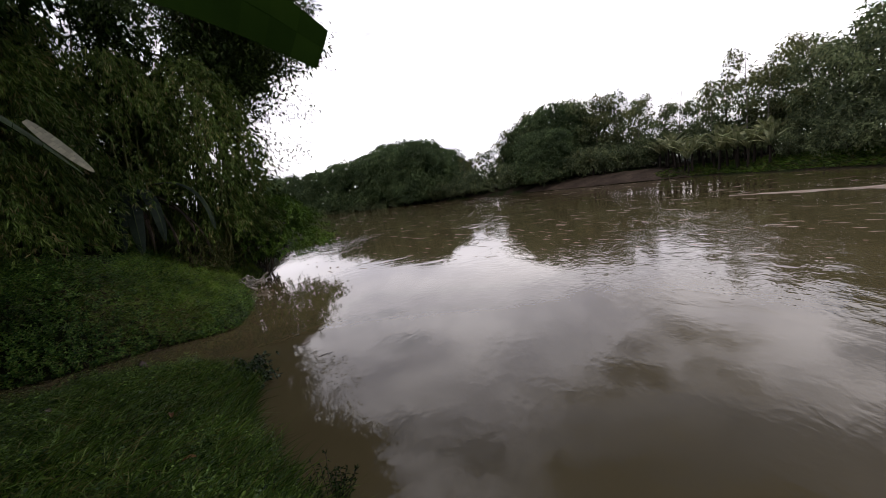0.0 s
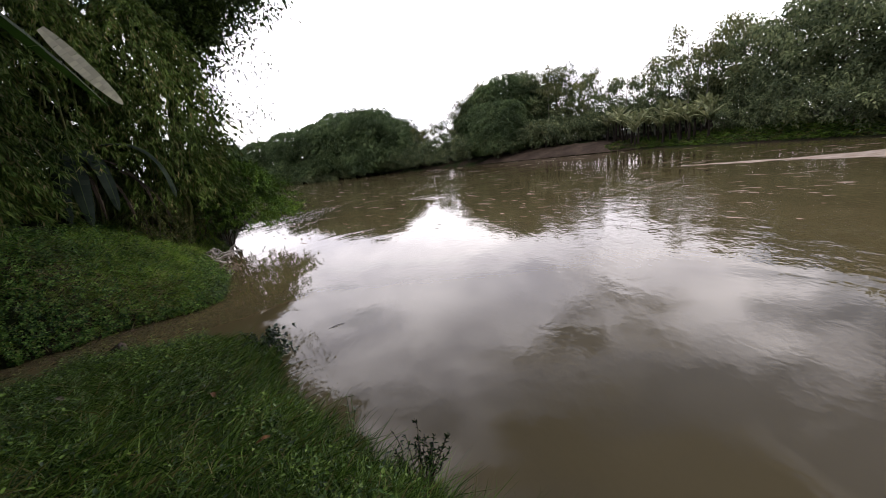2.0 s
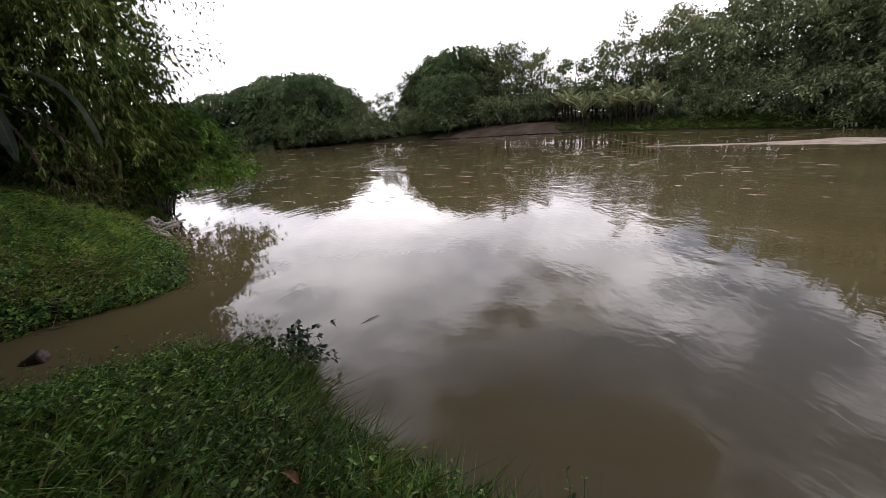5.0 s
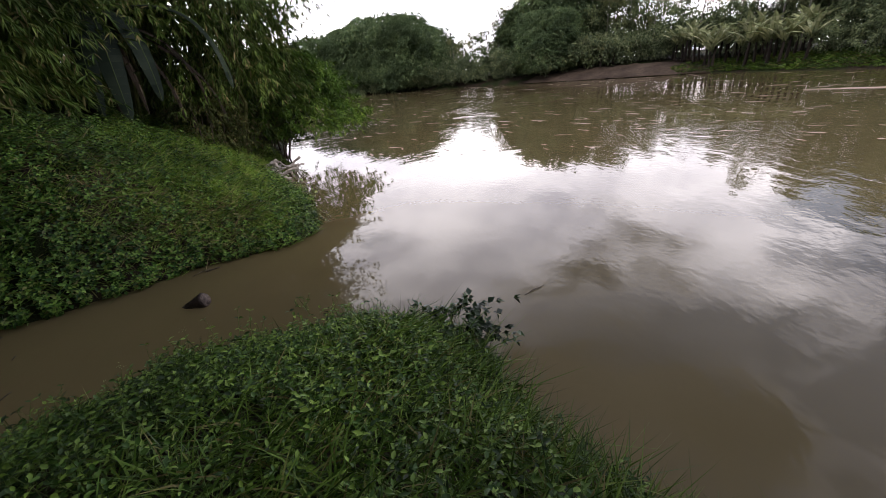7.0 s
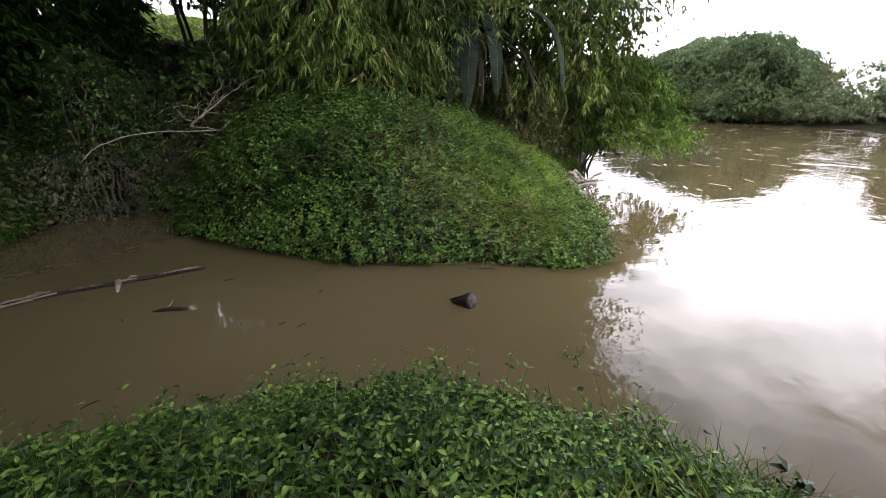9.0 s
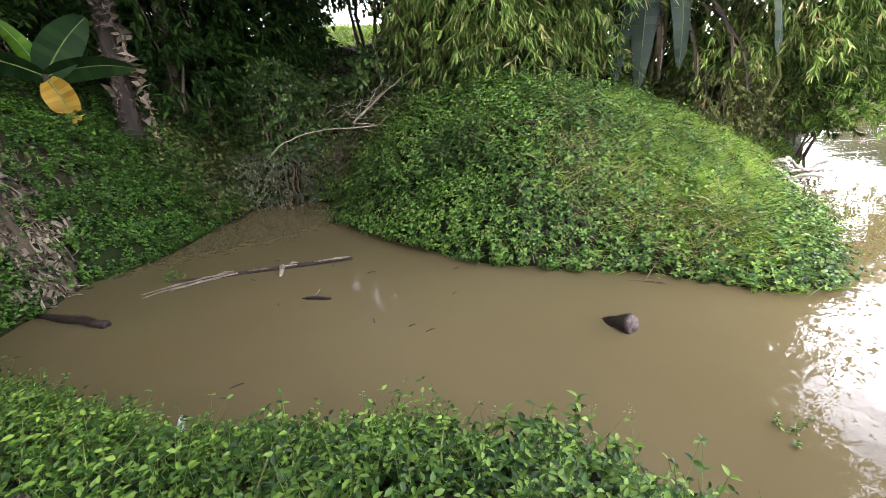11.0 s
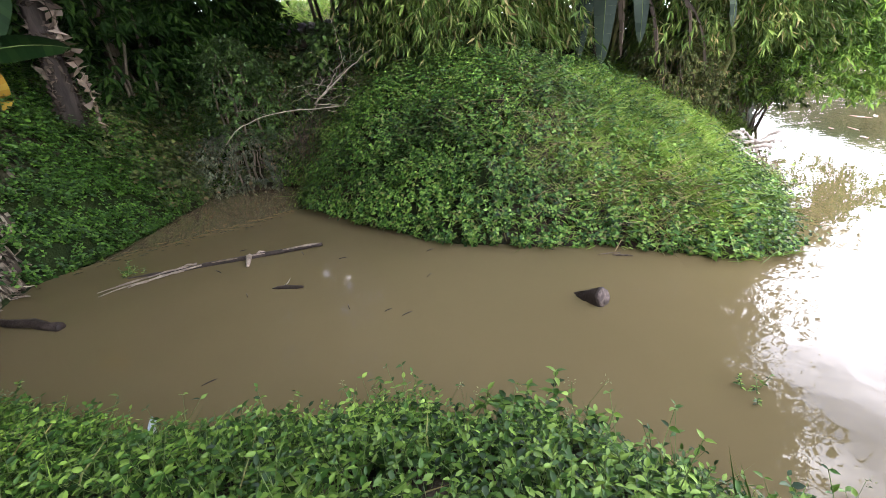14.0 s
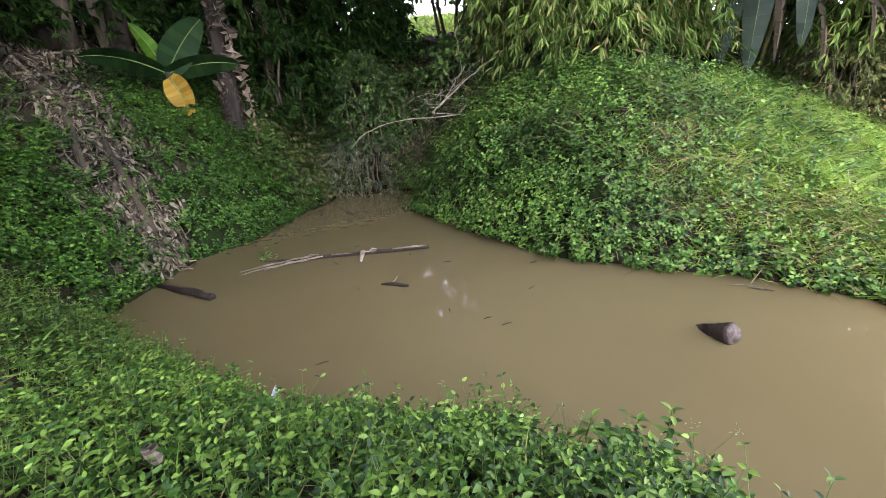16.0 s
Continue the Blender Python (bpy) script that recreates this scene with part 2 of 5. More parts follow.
DEAD_LEAF = leafy("withered_leaf", (0.03, 0.022, 0.015), (0.075, 0.056, 0.038), (0.15, 0.115, 0.075), rough=0.8, gloss=0.15)
TWIG = rough_stuff("bleached_twig", (0.20, 0.17, 0.12), (0.38, 0.34, 0.26), 12.0, rough=0.7)
DEBRIS = rough_stuff("pale_debris", (0.28, 0.24, 0.2), (0.62, 0.58, 0.52), 9.0)
PLASTIC = rough_stuff("white_plastic", (0.6, 0.66, 0.72), (0.78, 0.8, 0.82), 20.0, rough=0.35, bump=0.3)
MUD = rough_stuff("bare_mud_slope", (0.04, 0.028, 0.019), (0.085, 0.062, 0.044), 0.35, fine=2.5)
FOAM = rough_stuff("river_foam", (0.30, 0.23, 0.16), (0.58, 0.50, 0.42), 1.5, rough=0.6, fine=9.0)


def ground_material():
    m, nt, bsdf, _ = material("soil_and_litter")
    big, mid, small = grain(nt, 0.35, 5.0), grain(nt, 4.0, 5.0), grain(nt, 45.0, 4.0)
    soil = ramp(nt, [(0.3, (0.014, 0.010, 0.007)), (0.55, (0.03, 0.022, 0.015)), (0.8, (0.075, 0.055, 0.04))], mid)
    green = ramp(nt, [(0.3, (0.008, 0.014, 0.004)), (0.7, (0.02, 0.03, 0.008))], mid)
    mask = ramp(nt, [(0.42, (0, 0, 0)), (0.55, (1, 1, 1))], big)
    mix = nt.nodes.new("ShaderNodeMix")
    mix.data_type = "RGBA"
    nt.links.new(mask, mix.inputs[0])
    nt.links.new(soil, mix.inputs[6])
    nt.links.new(green, mix.inputs[7])
    fine = ramp(nt, [(0.25, (0.55, 0.55, 0.55)), (0.75, (1.2, 1.2, 1.2))], small)
    nt.links.new(multiply(nt, mix.outputs[2], fine), bsdf.inputs["Base Color"])
    bsdf.inputs["Roughness"].default_value = 0.95
    bsdf.inputs["Specular IOR Level"].default_value = 0.08
    relief(nt, bsdf, small, 0.7)
    return m


def water_material():
    """Silt-brown water: glassy in the inlet, wrinkled by the current farther out."""
    m, nt, bsdf, _ = material("muddy_water")
    tc = nt.nodes.new("ShaderNodeTexCoord")
    silt = ramp(nt, [(0.3, (0.091, 0.072, 0.033)), (0.7, (0.120, 0.095, 0.045))], grain(nt, 0.25, 4.0))
    nt.links.new(silt, bsdf.inputs["Base Color"])
    bsdf.inputs["Roughness"].default_value = 0.012
    bsdf.inputs["IOR"].default_value = 1.33
    # the current runs past the inlet: still water close in, rougher in the stream
    away = nt.nodes.new("ShaderNodeVectorMath")
    away.operation = "DISTANCE"
    away.inputs[1].default_value = (-5.0, 0.5, 0.0)
    nt.links.new(tc.outputs["Object"], away.inputs[0])
    stream = nt.nodes.new("ShaderNodeMapRange")
    stream.inputs["From Min"].default_value, stream.inputs["From Max"].default_value = 5.0, 26.0
    stream.inputs["To Min"].default_value, stream.inputs["To Max"].default_value = 0.03, 1.0
    nt.links.new(away.outputs["Value"], stream.inputs["Value"])

    def waves(scale, turn, stretch, detail, distortion):
        mp = nt.nodes.new("ShaderNodeMapping")
        mp.inputs["Rotation"].default_value = (0, 0, radians(turn))
        mp.inputs["Scale"].default_value = stretch
        nt.links.new(tc.outputs["Object"], mp.inputs["Vector"])
        n = nt.nodes.new("ShaderNodeTexNoise")
        n.inputs["Scale"].default_value, n.inputs["Detail"].default_value = scale, detail
        n.inputs["Distortion"].default_value = distortion
        nt.links.new(mp.outputs["Vector"], n.inputs["Vector"])
        return n.outputs["Fac"]

    chop = waves(6.0, -35, (1.0, 0.75, 1), 2.0, 0.4)
    swell = waves(1.7, -38, (1.0, 0.6, 1), 3.0, 0.4)
    boils = waves(0.8, -38, (1.0, 0.45, 1), 3.0, 1.2)
    where = waves(0.16, -35, (1.0, 0.5, 1), 3.0, 1.5)

    def maths(kind, a, b, c=None):
        n = nt.nodes.new("ShaderNodeMath")
        n.operation = kind
        for socket, value in zip(n.inputs, (a, b, c)):
            if isinstance(value, (int, float)):
                socket.default_value = value
            elif value is not None:
                nt.links.new(value, socket)
        return n.outputs[0]

    patchy = nt.nodes.new("ShaderNodeMapRange")
    patchy.inputs["From Min"].default_value, patchy.inputs["From Max"].default_value = 0.42, 0.60
    patchy.inputs["To Min"].default_value, patchy.inputs["To Max"].default_value = 0.12, 1.0
    nt.links.new(where, patchy.inputs["Value"])
    amount = maths("MULTIPLY", stream.outputs[0], patchy.outputs[0])
    # thin creased lines where the boils of the current meet
    crease = maths("POWER", maths("SUBTRACT", 1.0, maths("MULTIPLY", maths("ABSOLUTE", maths("SUBTRACT", boils, 0.5), 0.0), 9.0)), 3.0)
    crease = maths("MAXIMUM", crease, 0.0)
    high = maths("MULTIPLY", maths("MULTIPLY_ADD", chop, 0.010, maths("MULTIPLY_ADD", swell, 0.030, maths("MULTIPLY", crease, 0.0025))), amount)
    # the inlet only trembles
    still = maths("MULTIPLY_ADD", waves(9.0, 20, (1.0, 0.6, 1), 1.0, 0.3), 0.0010, high)
    relief(nt, bsdf, still, 1.0, 1.0)
    return m


SOIL = ground_material()
MUDDY = water_material()

# ---------------------------------------------------------------- mesh helpers


def mesh_of(name, verts, polys, mat, smooth=False):
    """A mesh from an array of points and arrays of triangles or quads."""
    me = bpy.data.meshes.new(name)
    verts = np.ascontiguousarray(verts, np.float32).reshape(-1, 3)
    polys = [np.asarray(p, np.int32) for p in polys if len(p)]
    sizes = np.concatenate([np.full(len(p), p.shape[1], np.int32) for p in polys])
    me.vertices.add(len(verts))
    me.vertices.foreach_set("co", verts.ravel())
    me.loops.add(int(sizes.sum()))
    me.loops.foreach_set("vertex_index", np.concatenate([p.ravel() for p in polys]))
    me.polygons.add(len(sizes))
    me.polygons.foreach_set("loop_start", np.concatenate([[0], np.cumsum(sizes)[:-1]]).astype(np.int32))
    if smooth:
        me.polygons.foreach_set("use_smooth", np.ones(len(sizes), bool))
    me.update(calc_edges=True)
    me.materials.append(mat)
    return me


def thing(name, label, category, at=(0, 0, 0), turn=0.0, group="", kind=""):
    """An empty at a thing's base, to hold its parts."""
    ob = new(name)
    ob.empty_display_size = 0.1
    ob.matrix_basis = pose(*at, 0, 0, turn)
    return tagged(ob, label, category, group, kind)


def part(name, me, parent, label="", kind=""):
    ob = new(name, me)
    ob.parent = parent
    return tagged(ob, label, "", "", kind)


class Pile:
    """Gathers points and faces for one mesh."""

    def __init__(self):
        self.v, self.p, self.n = [], {3: [], 4: []}, 0

    def add(self, verts, polys):
        verts = np.asarray(verts, float).reshape(-1, 3)
        for p in polys:
            p = np.asarray(p, int)
            if len(p):
                self.p[p.shape[1]].append(p + self.n)
        self.v.append(verts)
        self.n += len(verts)
        return self

    def mesh(self, name, mat, smooth=False):
        return mesh_of(name, np.concatenate(self.v), [np.concatenate(p) for p in self.p.values() if p], mat, smooth)


def unit(v):
    return v / np.maximum(np.linalg.norm(v, axis=-1, keepdims=True), 1e-9)


def tube(points, radii, sides=7, rough=0.0, rng=None):
    """A closed tapered tube along points."""
    points, radii = np.asarray(points, float), np.asarray(radii, float)
    ahead = unit(np.gradient(points, axis=0))
    ref = np.array([0.0, 0.0, 1.0]) if abs(ahead[0, 2]) < 0.9 else np.array([1.0, 0.0, 0.0])
    a = unit(np.cross(ahead, ref))
    b = np.cross(ahead, a)
    ang = np.linspace(0, 2 * np.pi, sides, endpoint=False)
    r = radii[:, None] * np.ones(sides)
    if rough and rng is not None:
        r = r * (1 + rough * rng.standard_normal(r.shape))
    ring = points[:, None] + r[..., None] * (np.cos(ang)[None, :, None] * a[:, None] + np.sin(ang)[None, :, None] * b[:, None])
    n = len(points)
    i, j = np.meshgrid(np.arange(n - 1), np.arange(sides), indexing="ij")
    k = (j + 1) % sides
    quads = np.stack([i * sides + j, i * sides + k, (i + 1) * sides + k, (i + 1) * sides + j], -1).reshape(-1, 4)
    verts = np.concatenate([ring.reshape(-1, 3), points[:1], points[-1:]])
    j, k = np.arange(sides), (np.arange(sides) + 1) % sides
    low = np.stack([k, j, np.full(sides, n * sides)], -1)
    top = np.stack([(n - 1) * sides + j, (n - 1) * sides + k, np.full(sides, n * sides + 1)], -1)
    return verts, [quads, np.concatenate([low, top])]


def arc(a, b, sag, n=8, wobble=0.0, rng=None):
    """Points from a to b that sag (or rise) in between."""
    s = np.linspace(0, 1, n)[:, None]
    p = np.asarray(a, float) * (1 - s) + np.asarray(b, float) * s
    p[:, 2] -= sag * 4 * (s * (1 - s))[:, 0]
    if wobble and rng is not None:
        p[1:-1] += wobble * rng.standard_normal((n - 2, 3))
    return p


def frames_of(d, rng, up=None):
    """Side and face directions for leaves that point along d and face up (or along up) as far as they can."""
    if up is None:
        up = np.zeros_like(d)
        up[:, 2] = 1
    up = up + 0.35 * rng.standard_normal(d.shape)
    side = unit(np.cross(d, up))
    return side, np.cross(side, d)


def kites(at, d, length, width, rng, fold=0.25, droop=0.15, up=None):
    """Folded pointed leaves of two triangles."""
    side, face = frames_of(d, rng, up)
    L, W = length[:, None], width[:, None]
    mid = at + 0.42 * L * d
    v = np.stack([at, mid + 0.5 * W * side + fold * W * face, at + L * d - droop * L * face, mid - 0.5 * W * side + fold * W * face], 1)
    i = 4 * np.arange(len(at))[:, None]
    return v.reshape(-1, 3), [np.concatenate([i + [0, 1, 2], i + [0, 2, 3]])]


def leaves(at, d, length, width, rng, fold=0.18, droop=0.18, up=None):
    """Broad leaves with a midrib, in eight triangles."""
    side, face = frames_of(d, rng, up)
    L, W = length[:, None], width[:, None]

    def point(s, across, lift):
        return at + s * L * d + across * 0.5 * W * side + (lift * W - droop * L * s * s) * face

    v = np.stack([point(0, 0, 0), point(0.3, 0.92, fold), point(0.3, 0, 0), point(0.3, -0.92, fold),
                  point(0.65, 0.8, fold), point(0.65, 0, 0), point(0.65, -0.8, fold), point(1, 0, 0)], 1)
    i = 8 * np.arange(len(at))[:, None]
    tris = np.concatenate([i + [0, 1, 2], i + [0, 2, 3], i + [4, 7, 5], i + [5, 7, 6]])
    quads = np.concatenate([i + [1, 4, 5, 2], i + [2, 5, 6, 3]])
    return v.reshape(-1, 3), [tris, quads]


def blades(at, d, length, width, rng, bend=0.5):
    """Grass blades that bow over."""
    side = unit(np.cross(d, rng.standard_normal(d.shape)))
    out = d * [1, 1, 0] + 0.25 * rng.standard_normal(d.shape) * [1, 1, 0]
    L, W = length[:, None], width[:, None]

    def point(s, across):
        return at + s * L * d + bend * L * s * s * (out - [0, 0, 0.35]) + across * 0.5 * W * side

    v = np.stack([point(0, -1), point(0, 1), point(0.5, -0.9), point(0.5, 0.9), point(1, 0)], 1)
    i = 5 * np.arange(len(at))[:, None]
    return v.reshape(-1, 3), [i + [2, 3, 4], i + [0, 1, 3, 2]]


def around(n, rng, up=0.3, spread=0.5):
    """Directions outwards all round, leaning up by up."""
    a = rng.uniform(0, 2 * np.pi, n)
    d = np.stack([np.cos(a), np.sin(a), up + spread * rng.standard_normal(n)], -1)
    return unit(d)


# ---------------------------------------------------------------- the lie of the land
# Water stands at z = 0. The shores are smooth lines in the plan.
NEAR_SHORE = [(150, -190), (26, -24), (9, -5), (5.1, -1.55), (3.7, -0.48), (2.32, 0.64), (1.46, 1.45), (1.08, 2.25), (0.6, 2.6), (-0.15, 2.48),
              (-0.95, 2.15), (-1.5, 1.8), (-2.02, 0.95), (-2.68, -0.3), (-3.8, -1.5), (-4.7, -2.35)]
LEFT_SHORE = [(-5.3, -2.2), (-6.4, -1.75), (-7.0, -1.1), (-8.9, 0.0), (-10.0, 0.15), (-9.6, 1.0), (-9.25, 1.95), (-8.4, 2.15)]
MOUND_SHORE = [(-7.45, 1.65), (-5.9, 2.2), (-4.8, 2.7), (-4.1, 3.2), (-3.2, 4.4), (-2.6, 4.85), (-2.1, 5.15), (-1.95, 5.7), (-2.7, 7.3),
               (-4.3, 9.4), (-5.4, 11.2), (-5.9, 13.0), (-7.2, 15.5), (-9.4, 20), (-13, 29), (-30, 56), (-62, 92), (-140, 130)]
FAR_SHORE = [(-140, 165), (-62, 115), (-42, 105), (-22, 93), (-5, 87), (12, 76), (31, 62), (34, 47), (36, 37), (39, 26), (48, 2), (90, -60), (240, -190)]
WATER = np.array(NEAR_SHORE + LEFT_SHORE + MOUND_SHORE + FAR_SHORE, float)

# How high and how fast the land rises behind the shore: x, y, height, reach.
RISE = np.array([
    (-0.2, 0.6, 0.86, 0.7), (-2.2, -0.8, 0.8, 0.7), (1.6, -0.6, 1.0, 0.7), (5.6, -3.5, 1.5, 0.9), (-3.6, -2.8, 1.1, 0.8),
    (1.0, -7.0, 2.0, 2.5), (-8.0, -2.5, 3.2, 1.7), (-6.2, -4.0, 2.6, 1.8), (-10.5, -1.5, 3.2, 1.7), (-12.0, 1.5, 3.1, 1.5), (-10.5, -4.8, 4.2, 2.4), (-16.0, 4.2, 3.9, 2.2),
    (-26.0, 7.5, 5.6, 4.0), (-36.0, 10.0, 7.0, 5.0), (-8.6, 3.6, 2.7, 1.5), (-5.5, 4.3, 2.45, 1.5), (-3.6, 6.2, 2.05, 3.0), (-5.5, 8.5, 2.7, 2.6), (-8.0, 13.0, 2.6, 2.0),
    (-30.0, 70.0, 2.6, 3.0), (38.0, 45.0, 2.4, 4.0), (25.0, 75.0, 2.4, 5.0), (-10.0, 98.0, 2.2, 5.0), (52.0, 10.0, 2.6, 4.0)])


def ripple(x, y, size, seed=0.0):
    """A smooth unevenness between about -1 and 1."""
    a, b = x / size + 1.7 * seed, y / size - 2.3 * seed
    return (np.sin(1.9 * a + 0.9 * np.sin(1.3 * b)) + np.sin(2.3 * b + 1.1 * np.sin(1.7 * a + 1)) + np.sin(1.1 * (a + b) + 2.0)) / 3


def inland(x, y):
    """Metres from the waterline, positive on land."""
    x, y = np.asarray(x, float), np.asarray(y, float)
    near = np.full(x.shape, 1e9)
    inside = np.zeros(x.shape, bool)
    for (ax, ay), (bx, by) in zip(WATER, np.roll(WATER, -1, 0)):
        ex, ey = bx - ax, by - ay
        k = np.clip(((x - ax) * ex + (y - ay) * ey) / (ex * ex + ey * ey), 0, 1)
        near = np.minimum(near, (x - ax - k * ex) ** 2 + (y - ay - k * ey) ** 2)
        with np.errstate(divide="ignore", invalid="ignore"):
            inside ^= ((ay > y) != (by > y)) & (x < ex * (y - ay) / (ey + 1e-12) + ax)
    d = np.sqrt(near)
    return np.where(inside, -d, d) + 0.06 * ripple(x, y, 0.35, 2) * (d < 30)


def land(x, y):
    """The height of the ground."""
    x, y = np.asarray(x, float), np.asarray(y, float)
    d = inland(x, y)
    total, rise, reach = 0, 0, 0
    for cx, cy, h, s in RISE:
        w = 1.0 / (((x - cx) ** 2 + (y - cy) ** 2) + 0.3) ** 1.7
        total, rise, reach = total + w, rise + w * h, reach + w * s
    rise, reach = rise / total, reach / total
    up = rise * (1 - np.exp(-np.maximum(d, 0) / reach))
    up = up + np.clip(d, 0, 1) * (0.07 * ripple(x, y, 0.8) + 0.03 * ripple(x, y, 0.25, 5)) + np.clip(d / 60, 0, 1) * 1.2 * ripple(x, y, 30)
    bulge = ((y > 1.5) | (x < -4.6)) & (x < 0) & (y < 14)
    up = up + bulge * np.clip(d, 0, 1) * (0.10 * ripple(x, y, 0.22, 9) + 0.06 * ripple(x, y, 0.11, 4))
    return np.where(d > 0, up, np.maximum(-1.6, 0.5 * d) - 0.02)


# ---------------------------------------------------------------- ground and water


def axis_steps(fine_from, fine_to, step, reach):
    mid = np.arange(fine_from, fine_to + step / 2, step)
    far = []
    s, at = step, 0.0
    while at < reach:
        s *= 1.09
        at += s
        far.append(at)
    far = np.array(far)
    return np.concatenate([fine_from - far[::-1], mid, fine_to + far])


def build_ground():
    xs, ys = axis_steps(-13, 7, 0.1, 2600), axis_steps(-6, 15, 0.1, 2600)
    gx, gy = np.meshgrid(xs, ys, indexing="ij")
    verts = np.stack([gx, gy, land(gx, gy)], -1)
    i, j = np.meshgrid(np.arange(len(xs) - 1), np.arange(len(ys) - 1), indexing="ij")
    k = i * len(ys) + j
    quads = np.stack([k, k + len(ys), k + len(ys) + 1, k + 1], -1).reshape(-1, 4)
    ob = new("ground", mesh_of("ground", verts, [quads], SOIL, True))
    tagged(ob, "dark soil river banks rising from the muddy water", "ground", kind="structure")


def build_water():
    bm = bmesh.new()
    corners = [bm.verts.new(p) for p in ((-400, -400, 0), (600, -400, 0), (600, 600, 0), (-400, 600, 0))]
    bm.faces.new(corners)
    me = bpy.data.meshes.new("water")
    bm.to_mesh(me)
    bm.free()
    me.materials.append(MUDDY)
    tagged(new("water", me), "silt-brown river water with a calm inlet and rippled current", "river", kind="structure")


build_ground()
build_water()

# ---------------------------------------------------------------- plants that cover the banks


def scatter(box, per_m2, rng, keep):
    """Random places on the land in a box of the plan, thinned by keep(x, y, d)."""
    x0, y0, x1, y1 = box
    n = int((x1 - x0) * (y1 - y0) * per_m2)
    x, y = rng.uniform(x0, x1, n), rng.uniform(y0, y1, n)
    d = inland(x, y)
    ok = keep(x, y, d) > rng.uniform(0, 1, n)
    x, y, d = x[ok], y[ok], d[ok]
    return np.stack([x, y, np.maximum(land(x, y), 0.0)], -1), d


def outwards(at):
    """The way the ground faces."""
    e = 0.08
    gx = (land(at[:, 0] + e, at[:, 1]) - land(at[:, 0] - e, at[:, 1])) / (2 * e)
    gy = (land(at[:, 0], at[:, 1] + e) - land(at[:, 0], at[:, 1] - e)) / (2 * e)
    return unit(np.stack([-np.clip(gx, -2, 2), -np.clip(gy, -2, 2), np.ones(len(at))], -1))


def herbs(pile, at, rng, tall, leaf, rich, nodes=4, lean=0.35, slope=False):
    """Leafy weeds: a stem with pairs of leaves up it, growing out from a slope."""
    n = len(at)
    h = tall * rng.uniform(0.45, 1.3, n) * (1 + 0.55 * ripple(at[:, 0], at[:, 1], 0.16, 3) + 0.35 * ripple(at[:, 0], at[:, 1], 0.4, 7))
    h = np.maximum(h, 0.25 * tall)
    face = outwards(at) if slope else np.tile([0.0, 0.0, 1.0], (n, 1))
    grow = unit(face + [0, 0, 0.35])
    tip = at + h[:, None] * (grow + lean * rng.standard_normal((n, 3)) * [1, 1, 0.4])
    east = unit(np.cross([0.0, 1.0, 0.0], grow))
    north = np.cross(grow, east)
    turn = rng.uniform(0, np.pi, n)
    for k in range(nodes):
        s = (k + 1.0) / nodes
        spot = at * (1 - s) + tip * s
        for half in (0, 1):
            a = (turn + np.pi * half + 1.57 * k + 0.3 * rng.standard_normal(n))[:, None]
            d = unit(np.cos(a) * east + np.sin(a) * north + (0.15 + 0.5 * s * rng.uniform(0, 1, (n, 1))) * grow)
            L = leaf * rng.uniform(0.6, 1.25, n) * (1.1 - 0.35 * s)
            shape = leaves if rich else kites
            pile.add(*shape(spot, d, L, L * rng.uniform(0.42, 0.6, n) * (1.0 if rich else 1.4), rng, up=grow))
    return tip


def stalks(pile, at, tip, r=0.0022):
    """Thin three-sided stems."""
    n = len(at)
    ang = np.array([0, 2.09, 4.19])
    off = r * np.stack([np.cos(ang), np.sin(ang), 0 * ang], -1)
    v = np.concatenate([at[:, None] + off, tip[:, None] + 0.5 * off], 1)
    i = 6 * np.arange(n)[:, None]
    pile.add(v.reshape(-1, 3), [np.concatenate([i + [0, 1, 4, 3], i + [1, 2, 5, 4], i + [2, 0, 3, 5]])])


def tufts(x, y, size, seed, bare=0.05):
    """Leafy tufts with dark gaps between them, for thinning."""
    return np.clip(0.62 + 1.5 * ripple(x, y, size, seed) + 0.25 * ripple(x, y, 2.7 * size, seed + 1), bare, 1)


def on_near(x, y, d):
    return (d > -0.03) & (x > -4.8) & (y < np.where(x < -1.8, 2.4, 2.95)) & (x < 8)


def on_left(x, y, d):
    return (d > -0.03) & (x <= -4.8) & (y < 0.8)


def on_mound(x, y, d):
    return (d > -0.03) & (x < 0) & (y > 1.5)


def stuff(name, pile, mat, label, category):
    return tagged(new(name, pile.mesh(name, mat)), label, category, kind="stuff")


def trail(x, y):
    """Where feet have pressed the near bank's growth low, under the camera's line."""
    t = np.clip(((x + 0.1) * 5.8 - (y - 0.45) * 3.9) / (5.8**2 + 3.9**2), 0, 1)
    return np.hypot(x + 0.1 - 5.8 * t, y - 0.45 + 3.9 * t)


